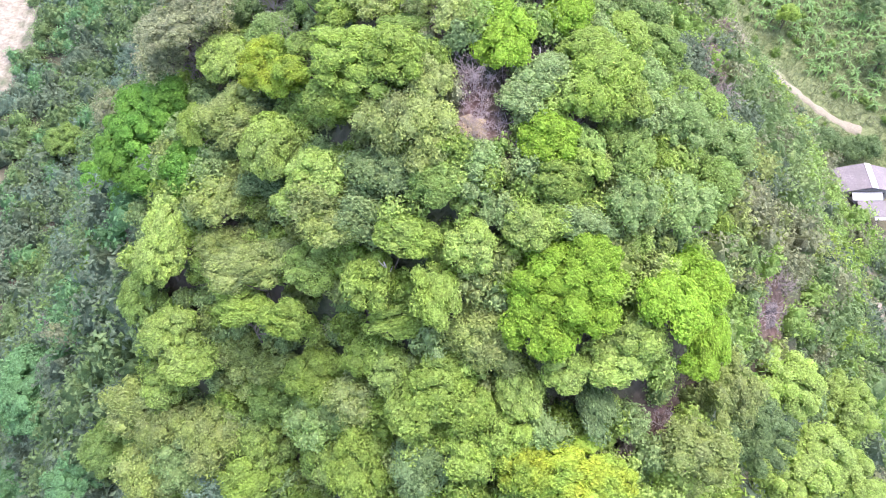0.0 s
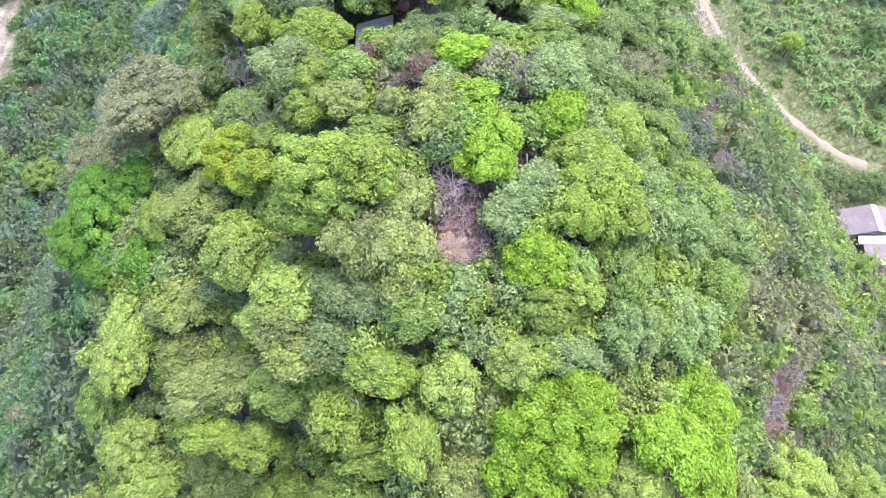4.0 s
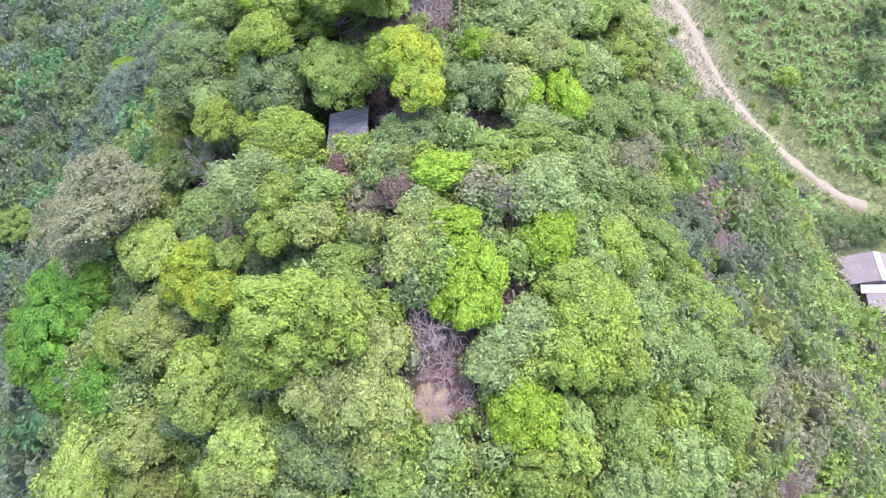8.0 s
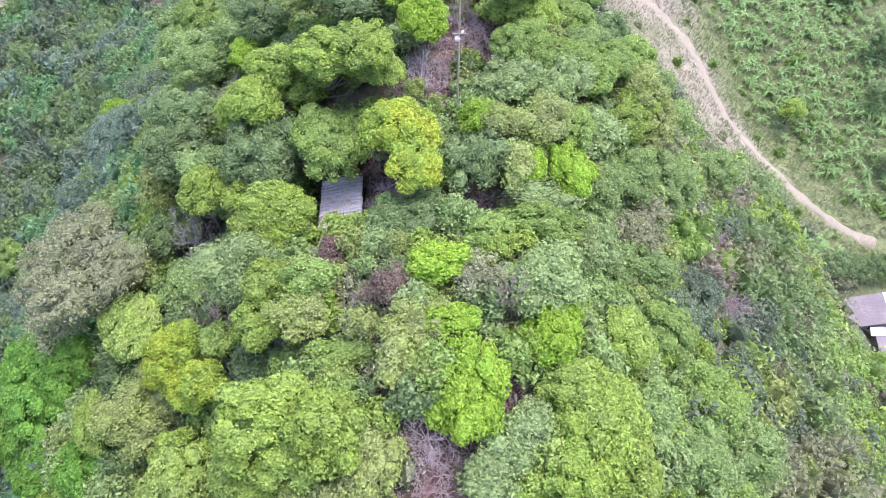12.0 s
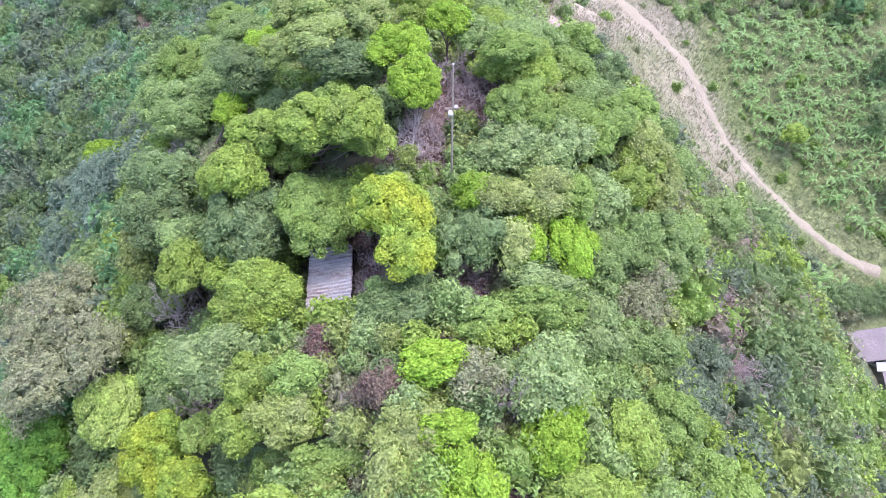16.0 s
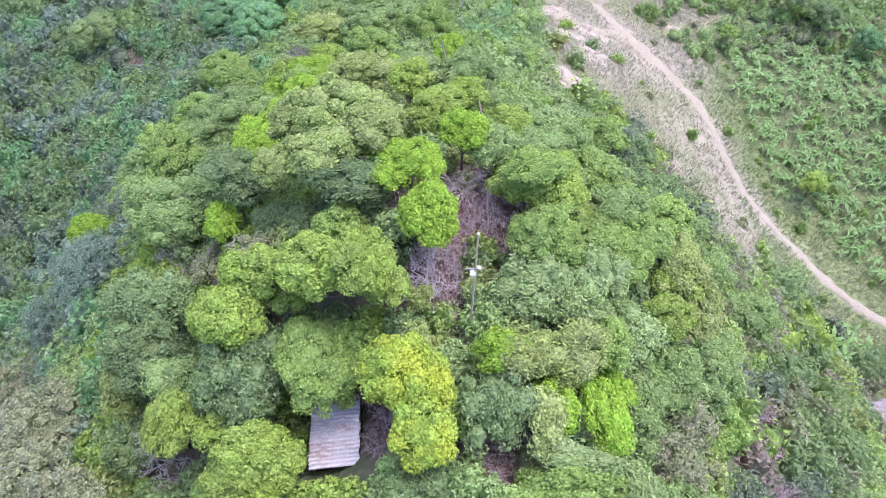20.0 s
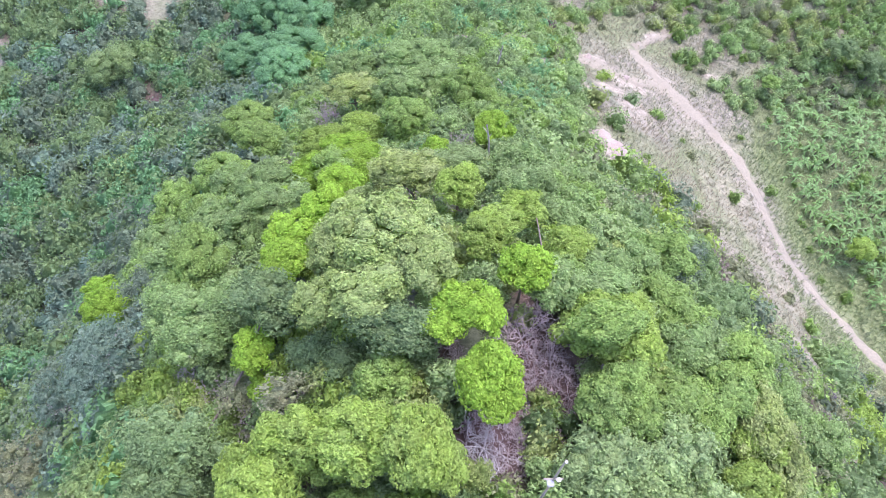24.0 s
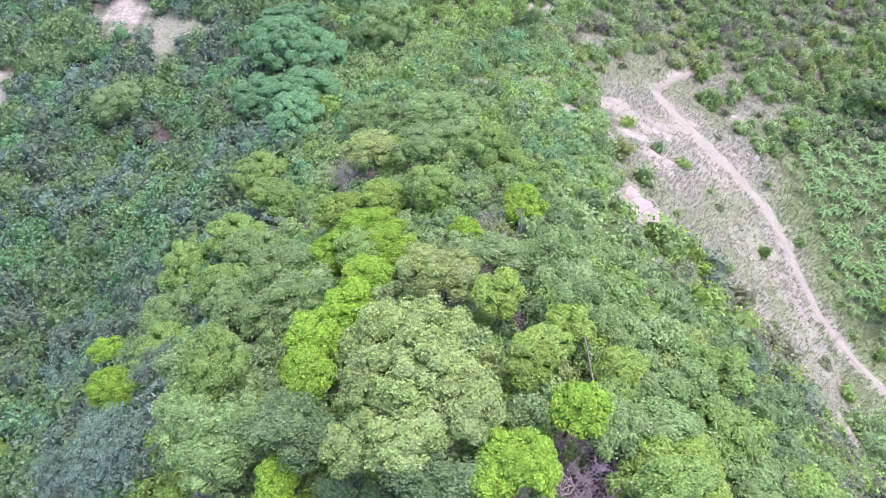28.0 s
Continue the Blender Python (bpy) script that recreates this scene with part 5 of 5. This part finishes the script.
def build_shed():
    """A lean-to: its roof falls towards -x, its high side is boarded."""
    shed = tagged(new("shed"), "small wooden lean-to shed with a rusty corrugated zinc roof", "shed")
    foot = float(ground_height(-4.2, 54.5))
    shed.location = (-5.9, 52.6, foot)
    wide, deep, low, high = 3.2, 4.7, -5.3 - foot, -4.3 - foot
    pitch = math.atan2(high - low, wide)
    mesh = sheet_mesh(1.78, 0.60)
    for row in range(9):
        for col in range(2):
            ob = part("roof_sheet", mesh.copy(), None, shed)
            ob.data.materials.append(ZINC if (row, col) in ((1, 1), (4, 0), (6, 1), (7, 0)) else ROOFING)
            along = -0.10 + col * 1.64 + rng.uniform(-0.05, 0.05)
            ob.location = (along * math.cos(pitch), -0.05 + row * 0.53 + rng.uniform(-0.03, 0.03), low + along * math.sin(pitch) + 0.02 * (row % 2) + 0.015 * col)
            ob.rotation_euler = (0.09 + rng.uniform(-0.03, 0.03), -pitch + rng.uniform(-0.03, 0.03), rng.uniform(-0.03, 0.03))
    loose = part("roof_sheet", sheet_mesh(0.55, 0.42), None, shed, "pale new patch of zinc")
    loose.data.materials.append(WHITE)
    loose.location, loose.rotation_euler = (1.72, 2.6, low + 1.72 * math.tan(pitch) + 0.08), (0.03, -pitch, 0.2)
    for x in (0.12, wide - 0.12):
        for y in (0.12, deep / 2, deep - 0.1):
            bm = bmesh.new()
            box(bm, x - 0.06, y - 0.06, -0.9, x + 0.06, y + 0.06, low + x * math.tan(pitch) - 0.06)
            part("post", bm, WOOD_GREY, shed)
    for y in (0.12, deep / 2, deep - 0.1):
        bm = bmesh.new()
        box(bm, 0, -0.04, -0.13, (wide - 0.05) / math.cos(pitch), 0.04, -0.05)
        ob = part("rafter", bm, WOOD_GREY, shed)
        ob.location, ob.rotation_euler = (0, y, low), (0, -pitch, 0)
    for i in range(13):
        bm = bmesh.new()
        box(bm, wide - 0.05, 0.10 + i * 0.34, -0.6, wide - 0.02, 0.42 + i * 0.34, high - 0.15 - rng.uniform(0, 0.1))
        part("wall_board", bm, WOOD_DARK, shed)
    for i in range(8):
        bm = bmesh.new()
        box(bm, 0.16 + i * 0.33, 0.14, -0.6, 0.46 + i * 0.33, 0.17, low + (0.16 + i * 0.33) * math.tan(pitch) - 0.12)
        part("wall_board", bm, WOOD_DARK, shed)


build_shed()

# ---- the house in the valley ----


def slab(a, b, c, d, thick):
    """A sloping slab on four corners."""
    bm = bmesh.new()
    top = [bm.verts.new(p) for p in (a, b, c, d)]
    low = [bm.verts.new((p[0], p[1], p[2] - thick)) for p in (a, b, c, d)]
    bm.faces.new(top)
    bm.faces.new(low[::-1])
    for i in range(4):
        j = (i + 1) % 4
        bm.faces.new((top[i], low[i], low[j], top[j]))
    bmesh.ops.recalc_face_normals(bm, faces=bm.faces)
    return bm


def build_house():
    house = tagged(new("house"), "low village house with a weathered grey gable roof", "house")
    z = float(ground_height(66, 69)) - 0.2
    house.location = (64.4, 66.2, z)
    w, d, eave, ridge = 8.8, 4.8, 2.7, 4.1
    bm = bmesh.new()
    box(bm, 0.4, 0.4, -1.2, w - 0.4, d - 0.4, eave - 0.05)
    part("wall", bm, WALL, house)
    part("roof_slope", slab((0, 0, eave), (w / 2, 0, ridge), (w / 2, d, ridge), (0, d, eave), 0.09), ROOF_GREY, house)
    part("roof_slope", slab((w / 2, 0, ridge), (w, 0, eave), (w, d, eave), (w / 2, d, ridge), 0.09), ROOF_GREY, house)
    # white strip over the upper part of the right slope
    part("ridge_cap", slab((w / 2 - 0.1, -0.05, ridge + 0.06), (w / 2 + 1.1, -0.05, ridge - 0.30), (w / 2 + 1.1, d + 0.05, ridge - 0.30), (w / 2 - 0.1, d + 0.05, ridge + 0.06), 0.03), WHITE, house, "white strip on the right roof slope beside the ridge")
    part("awning", slab((1.7, -1.3, eave - 0.35), (6.6, -1.3, eave - 0.35), (6.6, -0.05, eave + 0.05), (1.7, -0.05, eave + 0.05), 0.05), WHITE, house, "white sheet awning")
    part("porch_roof", slab((2.4, -4.2, 1.9), (9.4, -4.2, 1.9), (9.4, -1.35, 2.3), (2.4, -1.35, 2.3), 0.07), ROOF_GREY, house)
    part("porch_edge", slab((4.6, -4.7, 1.75), (7.4, -4.7, 1.75), (7.4, -4.25, 1.85), (4.6, -4.25, 1.85), 0.05), WHITE, house, "white strip along the porch edge")
    part("annex_roof", slab((-2.7, 0.6, 2.7), (-0.15, 0.6, 2.9), (-0.15, d - 0.4, 2.9), (-2.7, d - 0.4, 2.7), 0.07), ROOF_GREY, house)
    bm = bmesh.new()
    box(bm, -2.4, 0.9, -1.2, -0.2, d - 0.7, 2.6)
    part("annex_wall", bm, WOOD_DARK, house)
    for x in (2.6, 5.8, 9.2):
        bm = bmesh.new()
        box(bm, x - 0.06, -4.1, -1.2, x + 0.06, -3.98, 1.83)
        part("porch_post", bm, WOOD_GREY, house)
    for x in (2.2, 6.4):
        bm = bmesh.new()
        box(bm, x, 0.36, 0.9, x + 1.1, 0.39, 2.0)
        part("window", bm, WOOD_DARK, house)
    bm = bmesh.new()
    box(bm, 4.5, 0.36, 0.0, 5.4, 0.39, 2.05)
    part("door", bm, WOOD_DARK, house)


build_house()


def build_hut():
    hut = tagged(new("hut"), "open timber hut with a pale corner post", "hut")
    hut.location = (58.6, 38.6, float(ground_height(58.6, 38.6)))
    for x, y in ((0, 0), (0, 3.4), (3.2, 0), (3.2, 3.4)):
        bm = bmesh.new()
        box(bm, x - 0.08, y - 0.08, -1.5, x + 0.08, y + 0.08, 2.6)
        part("post", bm, WOOD_GREY, hut)
    bm = bmesh.new()
    box(bm, 0.12, 3.2, -1.0, 3.1, 3.28, 2.4)
    part("wall", bm, WOOD_DARK, hut)
    bm = bmesh.new()
    box(bm, -0.04, 0.1, -0.6, 0.02, 3.2, 0.7)
    part("side_wall", bm, WOOD_DARK, hut)
    part("roof", slab((-0.1, -0.25, 2.62), (0.5, -0.25, 2.7), (0.5, 3.7, 2.7), (-0.1, 3.7, 2.62), 0.06), WOOD_GREY, hut)
    part("roof", slab((1.2, -0.25, 2.78), (3.4, -0.25, 2.7), (3.4, 3.7, 2.7), (1.2, 3.7, 2.78), 0.06), WOOD_GREY, hut)
    bm = bmesh.new()
    box(bm, 1.2, 3.1, 0.6, 2.2, 3.17, 2.1)
    part("panel", bm, WHITE, hut, "white panel")


build_hut()

# ---- poles, dead trunks and white things ----


def build_mast():
    mast = tagged(new("pole"), "tall thin wooden pole with white fittings", "pole")
    z = float(ground_height(4.4, 60.0))
    mast.location = (4.4, 60.0, z)
    top = 11.1 - z
    part("shaft", mesh_of("shaft", *tubes([((0, 0, -0.4), (0.02, 0, top * 0.5), 0.085, 0.06), ((0.02, 0, top * 0.5), (0.0, -0.03, top), 0.06, 0.04)], 8)), WOOD_TAN, mast)
    for name, h, sx, sy, sz, off in (("lamp", 6.9 - z, 0.32, 0.36, 0.22, -0.10), ("insulator", 7.5 - z, 0.22, 0.18, 0.16, 0.2), ("end_cap", top, 0.14, 0.14, 0.10, 0.0), ("meter_box", 1.1, 0.28, 0.22, 0.42, 0.0)):
        bm = bmesh.new()
        v = box(bm, off - sx / 2, -sy / 2 - 0.1, h - sz / 2, off + sx / 2, sy / 2 - 0.1, h + sz / 2)
        bmesh.ops.bevel(bm, geom=bm.edges[:], offset=0.04, segments=2, affect="EDGES")
        part(name, bm, WHITE, mast, "white " + name.replace("_", " "))
    bm = bmesh.new()
    box(bm, -0.45, -0.05, 7.2 - z, 0.45, 0.03, 7.28 - z)
    part("crossarm", bm, WOOD_GREY, mast)


build_mast()


def dead_stick(name, foot, head, r0, r1, material, label, category="trunk", stubs=2):
    """A bare trunk or a felled one from foot to head, with a crook and two stubs."""
    a, b = Vector(foot), Vector(head)
    ob = tagged(new(name), label, category)
    ob.location = a
    d = b - a
    mid = d * 0.5 + Vector((d.z, d.x, -d.y)).normalized() * d.length * 0.025
    segs = [((0, 0, 0), tuple(mid), r0, (r0 + r1) / 2), (tuple(mid), tuple(d), (r0 + r1) / 2, r1)]
    part("stem", mesh_of("stem", *tubes(segs, 7)), material, ob)
    for k, s in ((0.62, 1), (0.8, -1))[:stubs]:
        p = d * k
        q = p + d.normalized() * 0.5 + Vector((0.4 * s, 0.15, 0.2))
        part("stub", mesh_of("stub", *tubes([(tuple(p), tuple(q), r1 * 0.9, r1 * 0.4)], 5)), material, ob)
    return ob


PALE_STICK = "bleached bare trunk of a dead tree"
dead_stick("dead_trunk", (8.9, 67.9, -4.6), (9.5, 68.9, 0.4), 0.13, 0.07, BARK_PALE, PALE_STICK + " leaning in green crowns")
dead_stick("dead_trunk", (7.4, 127.2, -40.2), (8.3, 126.0, -33.0), 0.16, 0.08, BARK_PALE, PALE_STICK + " standing above bushes")
dead_stick("dead_trunk", (4.8, 115.3, -30.3), (2.6, 120.6, -32.6), 0.13, 0.07, BARK_PALE, PALE_STICK + " fallen over bushes")
dead_stick("dead_trunk", (4.4, 97.0, -19.4), (3.9, 96.6, -13.2), 0.12, 0.07, BARK_PALE, PALE_STICK + " beside a lime-green tree")
dead_stick("fallen_log", (0.2, 83.5, -9.4), (2.9, 85.1, -9.7), 0.07, 0.05, WOOD_GREY, "thin grey log lying across bare soil", "log")
dead_stick("fallen_log", (3.5, 35.1, 0.8), (1.1, 35.3, 1.6), 0.06, 0.035, BARK_PALE, "bleached fallen trunk among dry branches", "log")
dead_stick("dead_trunk", (8.6, 119.3, -34.6), (7.2, 118.2, -30.9), 0.09, 0.05, BARK_PALE, PALE_STICK + " bent over bushes")
dead_stick("fallen_log", (1.4, 93.5, -15.4), (2.9, 96.1, -16.6), 0.08, 0.05, WOOD_GREY, "thin grey log lying among bushes", "log")
dead_stick("dead_trunk", (-3.3, 22.2, -5.2), (-3.9, 23.0, -1.9), 0.12, 0.05, BARK_PALE, PALE_STICK + " among crowns")
dead_stick("post", (6.9, 37.5, float(ground_height(6.9, 37.5)) - 0.3), (6.8, 37.6, float(ground_height(6.9, 37.5)) + 2.3), 0.075, 0.065, WHITE, "slim white post standing on brown soil", "post", 0)


def crate(x, y, sx, sy, sz, turn, label):
    """A small white box with a lid, lying on the ground."""
    ob = tagged(new("box"), label, "box")
    ob.matrix_world = pose(x, y, float(ground_height(x, y)), 0, 0, turn)
    bm = bmesh.new()
    box(bm, -sx / 2, -sy / 2, -0.03, sx / 2, sy / 2, sz)
    bmesh.ops.bevel(bm, geom=bm.edges[:], offset=0.02, segments=2, affect="EDGES")
    part("body", bm, WHITE, ob)
    bm = bmesh.new()
    box(bm, -sx / 2 - 0.02, -sy / 2 - 0.02, sz + 0.003, sx / 2 + 0.02, sy / 2 + 0.02, sz + 0.04)
    part("lid", bm, WHITE, ob)


crate(6.0, 38.9, 0.28, 0.24, 0.2, 12, "small white box lying on brown soil")
crate(5.2, 37.2, 0.3, 0.26, 0.22, 40, "small white box beside a lime-green tree")
crate(5.7, 61.6, 0.45, 0.3, 0.2, 25, "small white box among dry brush")

# ---- rocks on the slope ----
ROCK_BALL = ball(12, 18)


def rock(x, y, sx, sy, sz, turn, material, label):
    v = ROCK_BALL[0].copy()
    v *= 1 + np.array([[0.30 * noise.noise(Vector(q) * 1.6 + Vector((turn, x, y))) + 0.14 * noise.noise(Vector(q) * 4.0 + Vector((y, turn, x))) + 0.08 * noise.noise(Vector(q) * 9.0)] for q in v])
    for _ in range(5):
        cut = rng.normal(size=3)
        cut /= np.linalg.norm(cut)
        v -= np.maximum(v @ cut - rng.uniform(0.55, 0.8), 0)[:, None] * cut
    v = v * (sx, sy, sz)
    ob = tagged(new("rock", mesh_of("rock", v, ROCK_BALL[1], material)), label, "rock", "rocks on the slope")
    ob.matrix_world = pose(x, y, float(ground_height(x, y)) + 0.35 * sz, rng.uniform(-12, 12), rng.uniform(-12, 12), turn)


for cx, cy, along, across, count in ((28.7, 61.4, 1.5, 0.35, 6), (28.8, 58.4, 1.7, 0.4, 6), (32.8, 59.9, 1.0, 0.8, 6), (32.3, 57.2, 1.2, 0.4, 5), (34.6, 57.4, 0.8, 0.6, 4), (35.2, 55.4, 0.8, 0.8, 4),
                                    (30.3, 53.2, 1.0, 0.4, 3), (31.2, 29.8, 1.6, 0.8, 5), (44.6, 80.0, 0.8, 0.9, 4)):
    for _ in range(count):
        s = rng.uniform(0.5, 1.1)
        rock(cx + across * rng.uniform(-1, 1), cy + along * rng.uniform(-1, 1), s, s * rng.uniform(0.6, 1.0), s * rng.uniform(0.35, 0.6), rng.uniform(0, 360), ROCK, "broken grey-brown rock among bushes on the slope")
for x, y, s in ((22.4, 112.0, 2.0), (23.2, 109.6, 1.7), (21.4, 114.2, 1.5), (21.9, 107.0, 1.2), (21.2, 103.8, 0.7), (16.6, 128.4, 1.0), (17.6, 126.0, 0.9), (25.0, 141.8, 0.9), (31.0, 138.0, 1.0)):
    rock(x, y, s, s * rng.uniform(0.7, 1.0), s * 0.28, rng.uniform(0, 360), PALE_ROCK, "pale crumbling clay outcrop on the slope")
